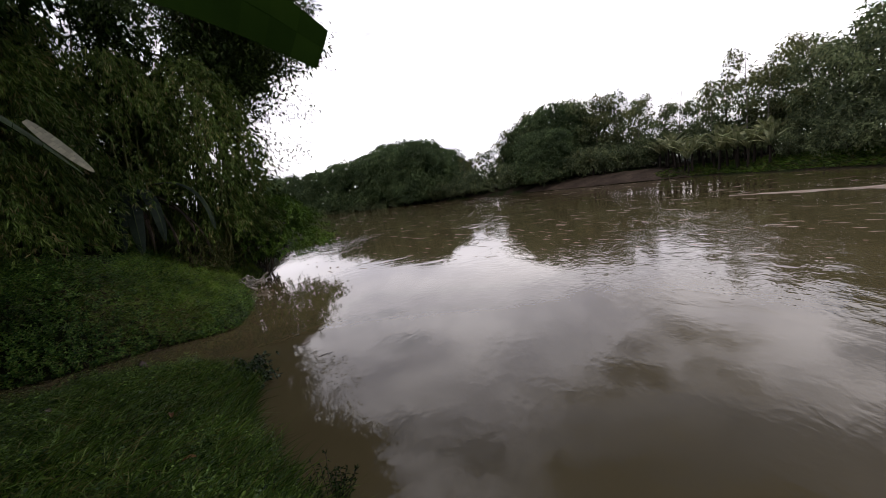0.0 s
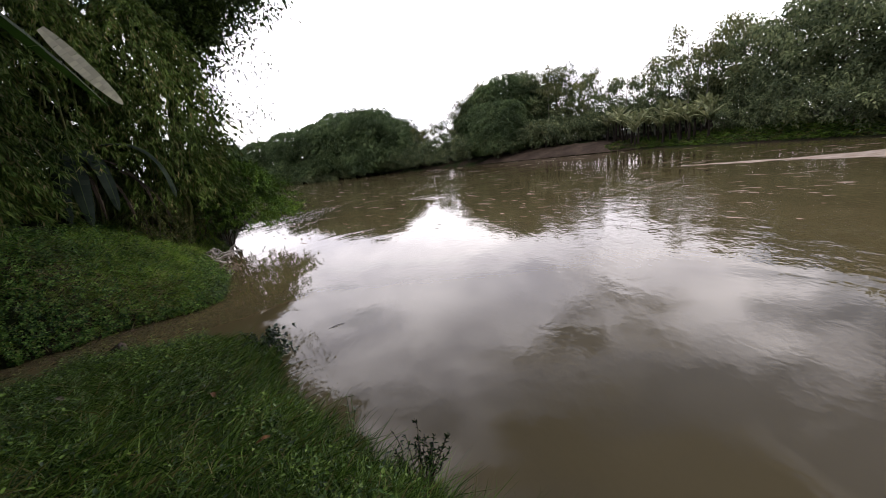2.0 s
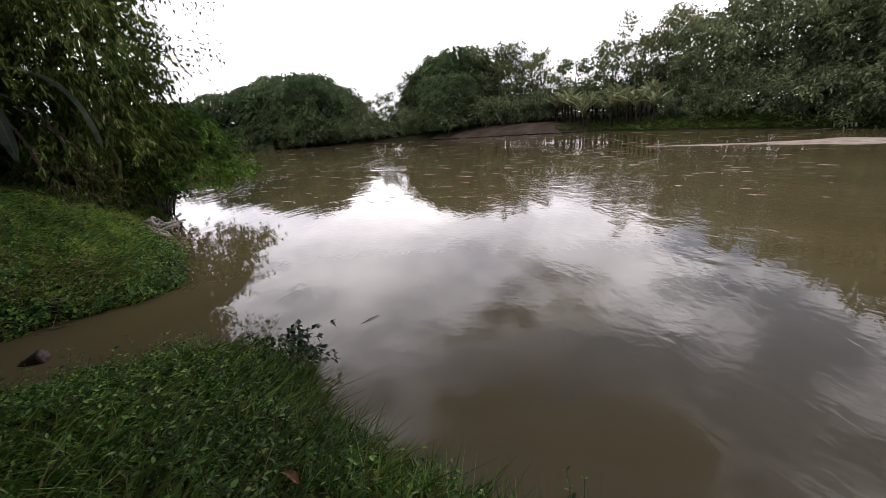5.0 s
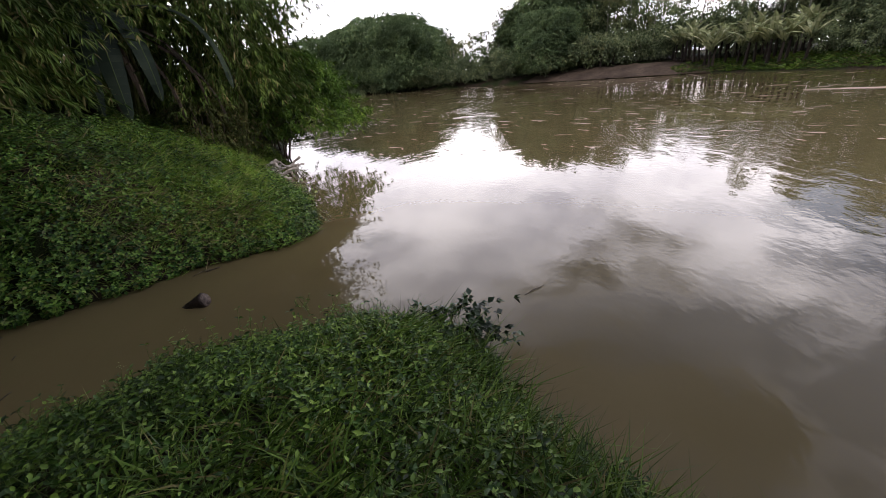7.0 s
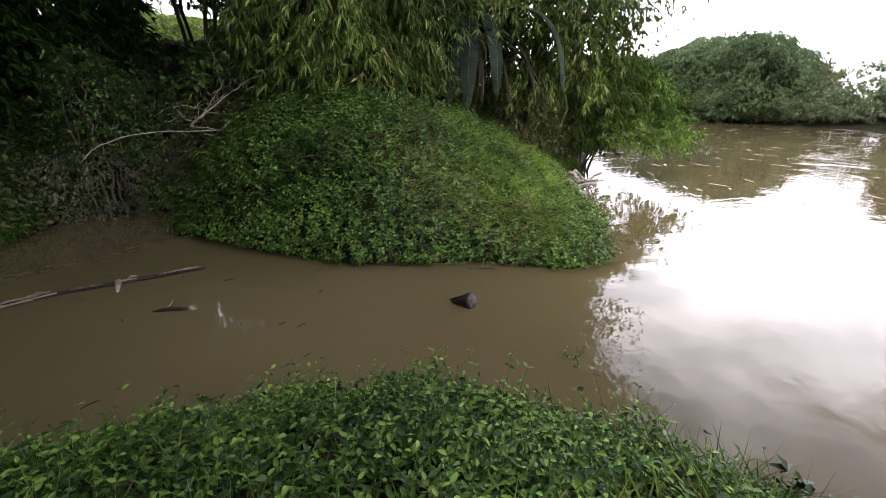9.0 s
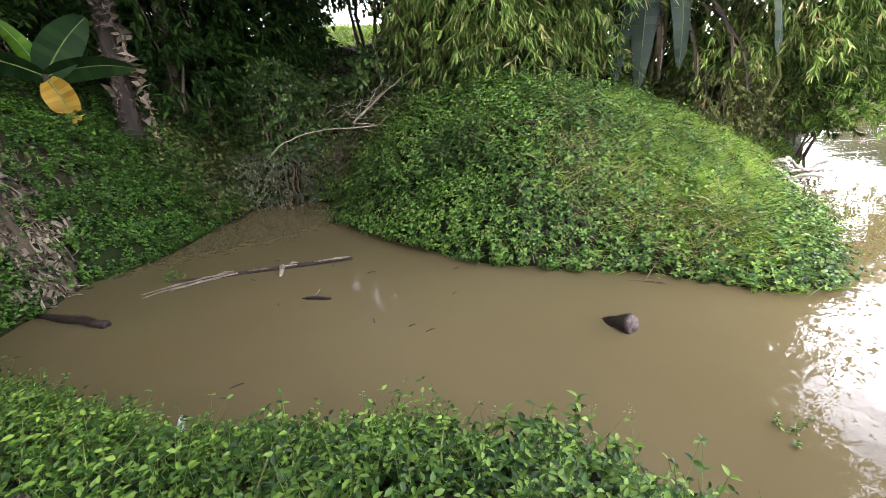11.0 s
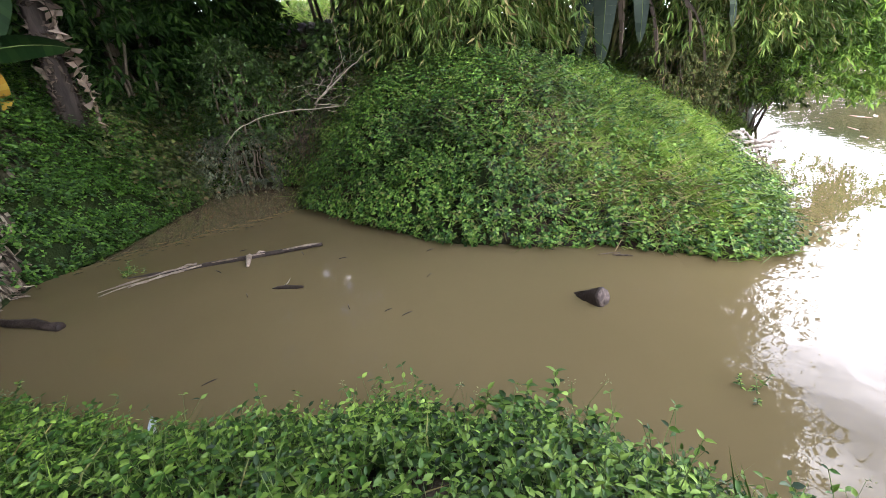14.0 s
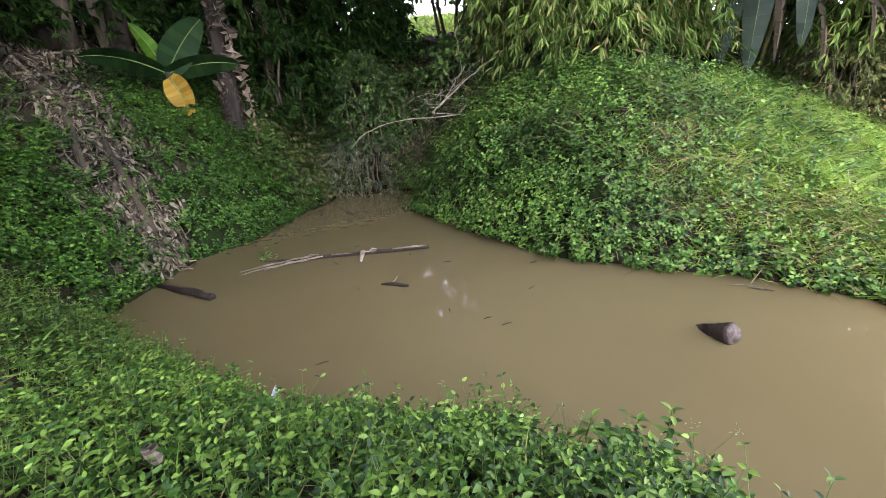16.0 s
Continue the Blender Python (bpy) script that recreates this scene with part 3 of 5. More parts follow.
def near_bank():
    rng = np.random.default_rng(11)
    grassy = lambda x, y: 1 / (1 + np.exp(-(x - 0.1 + 0.5 * ripple(x, y, 0.6)) * 3.0))
    at, d = scatter((-4.8, -4.5, 6.5, 3.0), 900, rng, lambda x, y, d: on_near(x, y, d) * (d < 4.5) * (1 - 0.78 * grassy(x, y)) * np.where(trail(x, y) < 0.35, 0.6, 1) * tufts(x, y, 0.06, 2, 0.4))
    pile, stems = Pile(), Pile()
    low = np.where(trail(at[:, 0], at[:, 1]) < 0.35, 0.6, 1.0)
    tip = herbs(pile, at, rng, 0.15 * low, 0.05, True, 3)
    stalks(stems, at, tip)
    stuff("weeds", pile, HERB, "dense fresh green leafy weeds covering the near bank", "weeds")
    stuff("weed_stems", stems, STEM, "thin green stems of the leafy weeds", "weeds")
    # taller weeds along the water's edge
    pile, stems = Pile(), Pile()
    at, d = scatter((-4.8, -4.5, 3.0, 3.0), 90, rng, lambda x, y, d: on_near(x, y, d) * (d < 0.7) * (1 - 0.6 * grassy(x, y)))
    tip = herbs(pile, at, rng, 0.2, 0.05, True, 5, 0.3)
    stalks(stems, at, tip, 0.003)
    stuff("tall_weeds", pile, HERB, "taller leafy weeds leaning over the water's edge", "weeds")
    stuff("tall_weed_stems", stems, STEM, "stems of taller weeds at the water's edge", "weeds")
    pile = Pile()
    at, d = scatter((-4.0, -5.0, 7.0, 3.0), 2000, rng, lambda x, y, d: on_near(x, y, d) * (d < 3.5) * (0.05 + 0.95 * grassy(x, y)))
    n = len(at)
    pile.add(*blades(at, unit(around(n, rng, 1.3, 0.5)), rng.uniform(0.09, 0.28, n), rng.uniform(0.006, 0.013, n), rng, 0.75))
    at, d = scatter((-0.5, -5.0, 7.0, 3.0), 60, rng, lambda x, y, d: on_near(x, y, d) * (d < 0.45))
    n = len(at)
    pile.add(*blades(at, unit(around(n, rng, 1.8, 0.5)), rng.uniform(0.25, 0.5, n), rng.uniform(0.004, 0.009, n), rng, 0.4))
    stuff("grass", pile, GRASS, "soft green grass on the near bank", "grass")

    # long blades that lean out over the water along the river side
    pile = Pile()
    at, d = scatter((0.3, -4.0, 6.0, 3.0), 420, rng, lambda x, y, d: on_near(x, y, d) * (d < 0.3) * (x + y > 1.6) * (0.35 + 0.65 * tufts(x, y, 0.12, 5)))
    n = len(at)
    out = unit(np.stack([0.62 + 0.5 * rng.standard_normal(n), 0.62 + 0.5 * rng.standard_normal(n), 1.5 + 0.6 * rng.standard_normal(n)], -1))
    pile.add(*blades(at, out, rng.uniform(0.16, 0.48, n), rng.uniform(0.005, 0.010, n), rng, 0.55))
    stuff("shore_grass", pile, LONG_GRASS, "long green grass blades leaning over the river's edge", "grass")

    # pale seed heads on thin stalks over the water's edge
    at, d = scatter((-4.0, -2.5, 1.2, 2.9), 6, rng, lambda x, y, d: on_near(x, y, d) * (d < 0.5))
    n = len(at)
    top = at + np.stack([0.1 * rng.standard_normal(n), 0.1 * rng.standard_normal(n), rng.uniform(0.22, 0.42, n)], -1)
    stems, heads = Pile(), Pile()
    stalks(stems, at, top, 0.0018)
    for q in range(9):
        L = rng.uniform(0.008, 0.018, n)
        heads.add(*kites(top + 0.012 * rng.standard_normal((n, 3)), around(n, rng, 0.6, 0.6), L, 0.5 * L, rng))
    stuff("seed_stalks", stems, STEM, "thin stalks of the seed heads at the water's edge", "weeds")
    stuff("seed_heads", heads, PALE_LEAF, "small pale seed heads over the water's edge", "weeds")


def left_bank():
    rng = np.random.default_rng(12)
    bare = lambda x, y: np.exp(-(((x + 6.1 - 1.26 * (y + 2.0)) / 0.85) ** 2)) * (y < -1.6)
    at, d = scatter((-12, -8, -4.8, 0.8), 900, rng, lambda x, y, d: on_left(x, y, d) * np.clip(1.5 - d / 2.6, 0.05, 1) * (1 - 0.93 * bare(x, y)) * tufts(x, y, 0.08, 4))
    pile = Pile()
    herbs(pile, at, rng, 0.2, 0.058, False, 4, slope=True)
    stuff("creeper", pile, SHADED_HERB, "thick small-leaved weeds on the far side of the inlet, darkened for shade", "weeds")


def mound():
    rng = np.random.default_rng(13)
    flank = lambda x, y: 1 / (1 + np.exp(-((x + 5.1) * 0.75 + (y - 5.0) * 0.66 + 0.4 * ripple(x, y, 0.7)) * 2.2)) * np.clip(0.35 + 0.8 * inland(x, y), 0, 1)
    at, d = scatter((-11, 1.5, -1.8, 9), 760, rng, lambda x, y, d: on_mound(x, y, d) * (d < 3.4) * (1 - 0.93 * flank(x, y)) * tufts(x, y, 0.085, 6))
    pile = Pile()
    herbs(pile, at, rng, 0.22, 0.066, False, 4, slope=True)
    stuff("creeper", pile, CREEPER, "thick leafy creeper hanging over the steep mound", "creeper")
    pile = Pile()
    at, d = scatter((-8, 2.5, -1.8, 13), 2600, rng, lambda x, y, d: on_mound(x, y, d) * (d < 3.2) * (0.03 + 0.97 * flank(x, y)))
    n = len(at)
    pile.add(*blades(at, unit(around(n, rng, 1.0, 0.5)), rng.uniform(0.07, 0.22, n), rng.uniform(0.006, 0.012, n), rng, 0.45))
    stuff("bright_grass", pile, BRIGHT_GRASS, "bright yellow-green grass on the river side of the mound", "grass")

    pile = Pile()
    dry = lambda x, y: sum(np.exp(-(((x - cx) ** 2 + (y - cy) ** 2) / r**2)) for cx, cy, r in ((-4.3, 4.2, 0.45), (-5.4, 3.6, 0.3), (-3.6, 4.9, 0.5), (-3.0, 5.3, 0.4), (-4.9, 4.7, 0.5), (-2.95, 4.8, 0.45), (-6.0, 3.2, 0.25)))
    at, d = scatter((-6.2, 3.0, -2.0, 6.2), 240, rng, lambda x, y, d: on_mound(x, y, d) * np.clip(dry(x, y), 0, 1))
    n = len(at)
    pile.add(*blades(at + [0, 0, 0.10], unit(around(n, rng, 0.9, 0.6)), rng.uniform(0.15, 0.42, n), rng.uniform(0.005, 0.012, n), rng, 0.7))
    stuff("dry_stalks", pile, DRY_GRASS, "dry brown stalks among the creeper on the mound", "dry grass")
    pile = Pile()
    at, d = scatter((-8, 1.5, -1.8, 7), 80, rng, lambda x, y, d: on_mound(x, y, d) * (d < 3))
    n = len(at)
    pile.add(*blades(at + [0, 0, 0.08], unit(around(n, rng, 1.1, 0.5)), rng.uniform(0.2, 0.45, n), rng.uniform(0.008, 0.016, n), rng, 0.8))
    stuff("long_grass", pile, LONG_GRASS, "long grass blades pushing through the creeper", "grass")


def gully():
    rng = np.random.default_rng(14)
    pile = Pile()
    at, d = scatter((-15, -2, -8, 5), 90, rng, lambda x, y, d: (d > 0) * (x < -8.2) * (y > -1.2) * np.clip(1.2 - d / 4, 0.1, 1) * ~((x < -12.0) & (y > 2.2)))
    herbs(pile, at, rng, 0.28, 0.12, False, 4, 0.5, slope=True)
    stuff("undergrowth", pile, DULL_LEAF, "dull tangled undergrowth at the head of the inlet", "undergrowth")
    pile = Pile()
    at, d = scatter((-11.5, -2.6, -7.8, 3.2), 260, rng, lambda x, y, d: (d > 0) * (d < 2.2) * np.clip((0.9 * y - x - 7.9) * 1.2, 0, 1) * tufts(x, y, 0.1, 8))
    herbs(pile, at, rng, 0.2, 0.06, False, 4, 0.5, slope=True)
    stuff("low_tangle", pile, DULL_LEAF, "dull olive small-leaved tangle round the head of the inlet", "undergrowth")
    pile = Pile()
    at, d = scatter((-40, 2, -17.5, 18), 130, rng, lambda x, y, d: (d > 2.5) * 1.0)
    n = len(at)
    pile.add(*blades(at, unit(around(n, rng, 1.2, 0.4)), rng.uniform(0.25, 0.6, n), rng.uniform(0.02, 0.04, n), rng, 0.6))
    stuff("meadow_grass", pile, BRIGHT_GRASS, "sunlit bright green grass behind the trees", "grass")


near_bank()
left_bank()
mound()
gully()

# ---------------------------------------------------------------- bamboo and trees


def tree(name, label, at, height, width, seed, leaf_mat, leaf=0.2, clumps=60, per=60, bark=None, trunk_r=0.18, crown_low=0.35, turn=0.0, group="", slim=0.6, shape=0.42, lean=(0.0, 0.0)):
    """A tapered bent trunk, forking limbs, and a crown of leaf clumps with gaps."""
    rng = np.random.default_rng(seed)
    bark = bark or BARK
    root = thing(name, label, "tree", at, turn, group)
    s = np.linspace(0, 1, 9)
    bend = 0.05 * height * rng.standard_normal(2) + lean
    top = np.stack([bend[0] * s**1.5 + 0.01 * height * np.sin(5 * s), bend[1] * s**1.5, 0.9 * height * s - 0.2], -1)
    part("trunk", Pile().add(*tube(top, trunk_r * (1 - 0.9 * s) + 0.01, 8, 0.06, rng)).mesh("trunk", bark, True), root)
    crown = Pile()
    ends = []
    limbs = max(6, clumps // 7)
    for k in range(limbs):
        u = crown_low + (0.95 - crown_low) * (k + rng.uniform(0, 1)) / limbs
        start = np.array([np.interp(u, s, top[:, i]) for i in range(3)])
        a = rng.uniform(0, 2 * np.pi) if k % 2 else 2.4 * k
        taper = np.sin(np.pi * np.clip((u - crown_low) / (1.02 - crown_low), 0.12, 1) ** 0.8) ** 0.6
        reach = 0.5 * width * taper * rng.uniform(0.6, 1.1)
        end = start + np.array([reach * np.cos(a), reach * np.sin(a), slim * reach * rng.uniform(0.3, 1.2)])
        line = arc(start, end, -0.06 * reach, 6, 0.03 * reach, rng)
        part("limb", Pile().add(*tube(line, np.linspace(trunk_r * 0.35, trunk_r * 0.06, 6), 5)).mesh("limb", bark, True), root)
        for v in np.linspace(0.45, 1.0, 3):
            ends.append(start * (1 - v) + end * v)
    ends = np.array(ends)
    for k in range(clumps):
        c = ends[rng.integers(len(ends))] + 0.10 * width * rng.standard_normal(3)
        r = width * rng.uniform(0.07, 0.15)
        n = max(8, int(per * rng.uniform(0.5, 1.4)))
        o = unit(rng.standard_normal((n, 3))) * rng.uniform(0.25, 1.0, n)[:, None] ** 0.6 * [1, 1, 0.75]
        d = unit(o + [0, 0, -0.35] + 0.6 * rng.standard_normal((n, 3)))
        L = leaf * rng.uniform(0.6, 1.4, n)
        crown.add(*kites(c + r * o, d, L, L * shape * rng.uniform(0.8, 1.2, n), rng, 0.2, 0.15))
    part("crown", crown.mesh("crown", leaf_mat), root, kind="stuff")
    return root


def ground_at(x, y):
    return (x, y, float(land(x, y)))


def drape(pile, centre, radii, count, leaf, rng, low, nodes=4, fan=6, lump=0.18, narrow=0.13, hang=0.8, facing=None):
    """Sprays of leaves hanging over an uneven dome."""
    cx, cy, cz = centre
    a = rng.uniform(0, 2 * np.pi, count) if facing is None else radians(facing[0]) + radians(facing[1]) * rng.uniform(-1, 1, count)
    z = rng.uniform(low, cz + radii[2], count)
    w = np.sqrt(np.maximum(1 - (np.maximum(z - cz, 0) / radii[2]) ** 2, 0.02))
    bumpy = 1 + lump * ripple(3.0 * a, z, 0.9, cx) + 0.5 * lump * ripple(7.0 * a, z, 0.5, cy)
    r = w * bumpy * rng.uniform(0.45, 1.0, count) ** 0.35
    out = np.stack([np.cos(a), np.sin(a), 0 * a], -1)
    start = np.stack([cx + radii[0] * r * np.cos(a), cy + radii[1] * r * np.sin(a), z], -1)
    tl = leaf * rng.uniform(2.0, 4.5, count)[:, None]
    sway = out + 0.7 * rng.standard_normal((count, 3)) * [1, 1, 0.3]
    for k in range(nodes):
        v = (k + 1.0) / nodes
        node = start + tl * (0.55 * v * sway + np.array([0.0, 0.0, 0.15 * v - hang * v * v])) + 0.12 * leaf * rng.standard_normal((count, 3))
        keep = node[:, 2] > np.maximum(land(node[:, 0], node[:, 1]), 0) + 0.03
        for q in range(fan):
            d = unit(0.45 * sway + [0, 0, -1.25 * hang] + 0.5 * rng.standard_normal((count, 3)))
            L = leaf * rng.uniform(0.55, 1.25, count)
            pile.add(*kites(node[keep], d[keep], L[keep], (L * narrow * rng.uniform(0.8, 1.3, count))[keep], rng, 0.2, 0.1))


def thicket(name, label, at, radii, top, count, leaf, seed, mat, low=0.3, stems=7, category="bush", narrow=0.13, lump=0.2, hang=0.8, fan=6, nodes=4, wood=None, group="", facing=None, plumes=0, coarse=0.0):
    """Arching stems under a dome of hanging leaf sprays that reaches down to low above the ground."""
    rng = np.random.default_rng(seed)
    root = thing(name, label, category, at, 0.0, group)
    for k in range(stems):
        a, r = 2.4 * k, rng.uniform(0.2, 0.75)
        end = np.array([radii[0] * r * np.cos(a), radii[1] * r * np.sin(a), top * rng.uniform(0.6, 0.92)])
        start = np.array([0.3 * np.cos(a), 0.3 * np.sin(a), -0.1])
        start[2] = float(land(at[0] + start[0], at[1] + start[1])) - at[2] - 0.1
        line = arc(start, end, -0.12 * top, 9, 0.02 * top, rng)
        rad = np.linspace(1, 0.25, 9) * (0.02 + 0.004 * top)
        part("stem", Pile().add(*tube(line, rad, 6)).mesh("stem", wood or BARK, True), root)
    pile = Pile()
    mid = at[2] + 0.45 * top
    drape(pile, (at[0], at[1], mid), (radii[0], radii[1], at[2] + top - mid), count, leaf, rng, at[2] + low, nodes, fan, lump, narrow, hang, facing)
    for k in range(int(coarse)):  # swelling side clumps that break the outline
        a, z = 2.4 * k + rng.uniform(0, 0.8), rng.uniform(0.1, 0.85)
        w = math.sqrt(max(0.05, 1 - max(0, z - 0.45) ** 2 / 0.32))
        r = rng.uniform(0.13, 0.25) * top
        drape(pile, (at[0] + 0.85 * radii[0] * w * np.cos(a), at[1] + 0.85 * radii[1] * w * np.sin(a), at[2] + top * z), (r, r, r), count // 4, leaf, rng, at[2] + max(low, top * z - r), nodes, fan, lump, narrow, hang)
    for k in range(plumes):
        a, r = rng.uniform(0, 2 * np.pi), rng.uniform(0.1, 0.75)
        foot = np.array([at[0] + radii[0] * r * np.cos(a), at[1] + radii[1] * r * np.sin(a), at[2] + top * (0.95 - 0.45 * r * r)])
        s = np.linspace(0, 1, 16)[:, None]
        rise, out = top * rng.uniform(0.10, 0.24), top * rng.uniform(0.08, 0.2)
        line = foot + s * [out * np.cos(a), out * np.sin(a), 0] + np.array([0, 0, 1]) * rise * (2.2 * s - 2.4 * s * s)
        for q in range(6):
            d = unit(0.5 * rng.standard_normal((16, 3)) + [0.3 * np.cos(a), 0.3 * np.sin(a), -0.8])
            L = leaf * rng.uniform(0.6, 1.2, 16)
            pile.add(*kites(line + 0.1 * leaf * rng.standard_normal((16, 3)), d, L, L * narrow, rng))
    me = pile.mesh("foliage", mat)
    me.transform(Matrix.Translation((-at[0], -at[1], -at[2])))
    part("foliage", me, root, kind="stuff")
    return root


# the bamboo on the mound and the growth behind it
thicket("bamboo_clump", "tall arching bamboo with drooping yellow-green leaves on the mound", ground_at(-9.7, 6.9), (1.9, 2.0), 8.0, 2400, 0.24, 21, BAMBOO_LEAF, low=0.45, lump=0.42, stems=24, category="bamboo", wood=CULM)
thicket("bamboo_clump", "bamboo with drooping leaves hanging over the head of the inlet", ground_at(-9.0, 5.9), (2.0, 2.1), 6.5, 1900, 0.25, 22, BAMBOO_LEAF, low=0.2, lump=0.42, stems=14, category="bamboo", wood=CULM)
thicket("bamboo_clump", "bamboo whose leafy tips hang high over the mound's river side", ground_at(-6.4, 11.1), (1.7, 1.6), 8.0, 1700, 0.23, 28, BAMBOO_LEAF, low=1.4, lump=0.42, stems=12, category="bamboo", wood=CULM)
thicket("bamboo_clump", "thin bamboo with tips hanging over the banana leaves", ground_at(-7.9, 9.2), (1.7, 1.5), 7.0, 1000, 0.22, 33, BAMBOO_LEAF, low=2.0, lump=0.42, stems=8, category="bamboo", wood=CULM)
thicket("dry_scrub", "dull scrub with dry leaves below the hanging bamboo", ground_at(-6.1, 9.5), (0.8, 0.8), 1.1, 420, 0.10, 29, SCRUB_LEAF, low=-0.3, stems=8, narrow=0.25, hang=0.5, lump=0.3)
thicket("dark_tree", "tall dark small-leaved tree behind the bamboo", ground_at(-8.2, 12.6), (2.7, 2.8), 11.5, 2300, 0.2, 23, LIT_SIDE_LEAF, low=-1.0, stems=9, category="tree", narrow=0.28, hang=0.5)
tree("riverside_tree", "tall tree whose leafy crown leans far over the river", ground_at(-7.4, 13.3), 14.0, 5.6, 41, LIT_SIDE_LEAF, 0.2, 420, 130, trunk_r=0.16, crown_low=0.6, lean=(3.0, 2.2))
tree("airy_tree", "tall airy tree with sky showing through its leaves", ground_at(-8.3, 14.4), 15, 11.5, 27, LIT_SIDE_LEAF, 0.17, 210, 70, trunk_r=0.22, crown_low=0.35)
thicket("dark_tree", "dark leafy tree crowding behind the bamboo", ground_at(-12.0, 9.5), (4.0, 3.6), 12, 2600, 0.24, 24, SHADED_LEAF, low=0.0, stems=8, category="tree", narrow=0.3, hang=0.5)
thicket("waterside_bush", "light green feathery bush leaning out over the river", ground_at(-6.7, 14.0), (3.0, 2.2), 3.4, 1300, 0.19, 25, BUSH_LEAF, low=0.75, stems=9, narrow=0.2, hang=0.35, lump=0.35)
thicket("waterside_bush", "low green bush with twigs dipping to the river", ground_at(-6.5, 12.0), (0.9, 1.0), 1.2, 300, 0.10, 26, SCRUB_LEAF, low=0.1, stems=7, narrow=0.2, hang=0.5, lump=0.3)
thicket("green_shrub", "mid-green leafy shrub at the head of the inlet", ground_at(-9.9, 1.15), (0.7, 0.6), 2.3, 520, 0.085, 31, SHRUB_LEAF, low=0.35, stems=8, narrow=0.5, hang=0.25, nodes=3, fan=5, lump=0.35)
thicket("green_shrub", "leafy shrub beside the gap behind the inlet", ground_at(-10.2, 1.95), (0.6, 0.6), 1.2, 240, 0.085, 34, SHRUB_LEAF, low=0.2, stems=6, narrow=0.5, hang=0.25, nodes=3, fan=5, lump=0.35)
thicket("broad_leaved_bush", "dull broad-leaved bush below the bright gap", ground_at(-9.9, 3.4), (0.5, 0.5), 1.4, 150, 0.15, 35, SHRUB_LEAF, low=0.5, stems=6, narrow=0.75, hang=0.3, nodes=2, fan=4, lump=0.35)
thicket("grey_tangle", "greyish small-leaved tangle hanging to the water", ground_at(-9.7, 1.0), (0.6, 1.0), 1.05, 800, 0.07, 36, GREY_LEAF, low=-0.5, stems=8, narrow=0.34, hang=0.6, nodes=4, fan=5, lump=0.35)
thicket("dark_tree", "dark tree whose leaves hang over the gap behind the inlet", ground_at(-13.6, 4.3), (2.1, 1.8), 9.0, 1700, 0.24, 32, SHADED_LEAF, low=1.9, stems=5, category="tree", narrow=0.3, hang=0.5)
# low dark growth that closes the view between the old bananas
# the first two stand unseen on the near bank, added to block low light
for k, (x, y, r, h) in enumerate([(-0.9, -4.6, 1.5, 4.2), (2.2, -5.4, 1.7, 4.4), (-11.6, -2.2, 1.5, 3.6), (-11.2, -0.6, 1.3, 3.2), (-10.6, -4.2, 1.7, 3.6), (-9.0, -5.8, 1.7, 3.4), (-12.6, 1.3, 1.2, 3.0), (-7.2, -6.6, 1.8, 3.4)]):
    thicket("dark_bush", "dark low bush that closes the view and blocks low light", ground_at(x, y), (r, r), h, 420, 0.2, 130 + k, SHADED_LEAF, low=0.0, stems=6, narrow=0.3, hang=0.5, group="bushes behind the inlet")
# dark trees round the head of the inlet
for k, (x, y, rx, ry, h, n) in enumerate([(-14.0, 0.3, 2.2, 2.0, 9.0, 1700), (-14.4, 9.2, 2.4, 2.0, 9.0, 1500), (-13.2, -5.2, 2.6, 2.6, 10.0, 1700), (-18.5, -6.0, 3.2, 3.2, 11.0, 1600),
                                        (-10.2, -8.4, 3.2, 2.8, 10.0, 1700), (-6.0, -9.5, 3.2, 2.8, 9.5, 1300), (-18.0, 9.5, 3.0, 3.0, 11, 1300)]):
    thicket("shade_tree", "dark shady tree with low hanging leaves behind the inlet", ground_at(x, y), (rx, ry), h, n, 0.27, 60 + k, SHADED_LEAF, low=-0.4, stems=7, category="tree", narrow=0.3, hang=0.5, group="trees behind the inlet")
# tall crowns added out of view to shade the banks and the inlet
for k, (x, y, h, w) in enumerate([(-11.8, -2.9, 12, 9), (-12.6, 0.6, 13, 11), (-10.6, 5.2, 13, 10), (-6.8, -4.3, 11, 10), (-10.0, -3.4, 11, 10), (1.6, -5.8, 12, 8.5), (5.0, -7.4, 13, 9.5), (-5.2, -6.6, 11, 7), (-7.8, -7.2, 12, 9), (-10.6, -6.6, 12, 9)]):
    tree("added_bank_tree", "tall leafy tree added to shade the near bank and the inlet", ground_at(x, y), h, w, 70 + k, SHADED_LEAF, 0.24, 280, 100, trunk_r=0.16, crown_low=0.62, group="trees on the near bank")

# leaning crowns added overhead to shade the inlet, whose water mirrors them
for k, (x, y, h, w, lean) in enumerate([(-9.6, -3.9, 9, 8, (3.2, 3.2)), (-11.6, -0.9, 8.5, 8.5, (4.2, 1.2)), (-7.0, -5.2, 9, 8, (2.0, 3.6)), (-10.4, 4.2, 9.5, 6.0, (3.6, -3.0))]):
    tree("leaning_tree", "dark leafy tree leaning out over the inlet", ground_at(x, y), h, w, 170 + k, SHADED_LEAF, 0.28, 300, 90, trunk_r=0.14, crown_low=0.6, group="trees leaning over the inlet", lean=lean)

# ---------------------------------------------------------------- the far bank


def from_eye(az, dist, ex=2.1, ey=-1.4):
    a = radians(az)
    x, y = ex - dist * math.sin(a), ey + dist * math.cos(a)
    return x, y


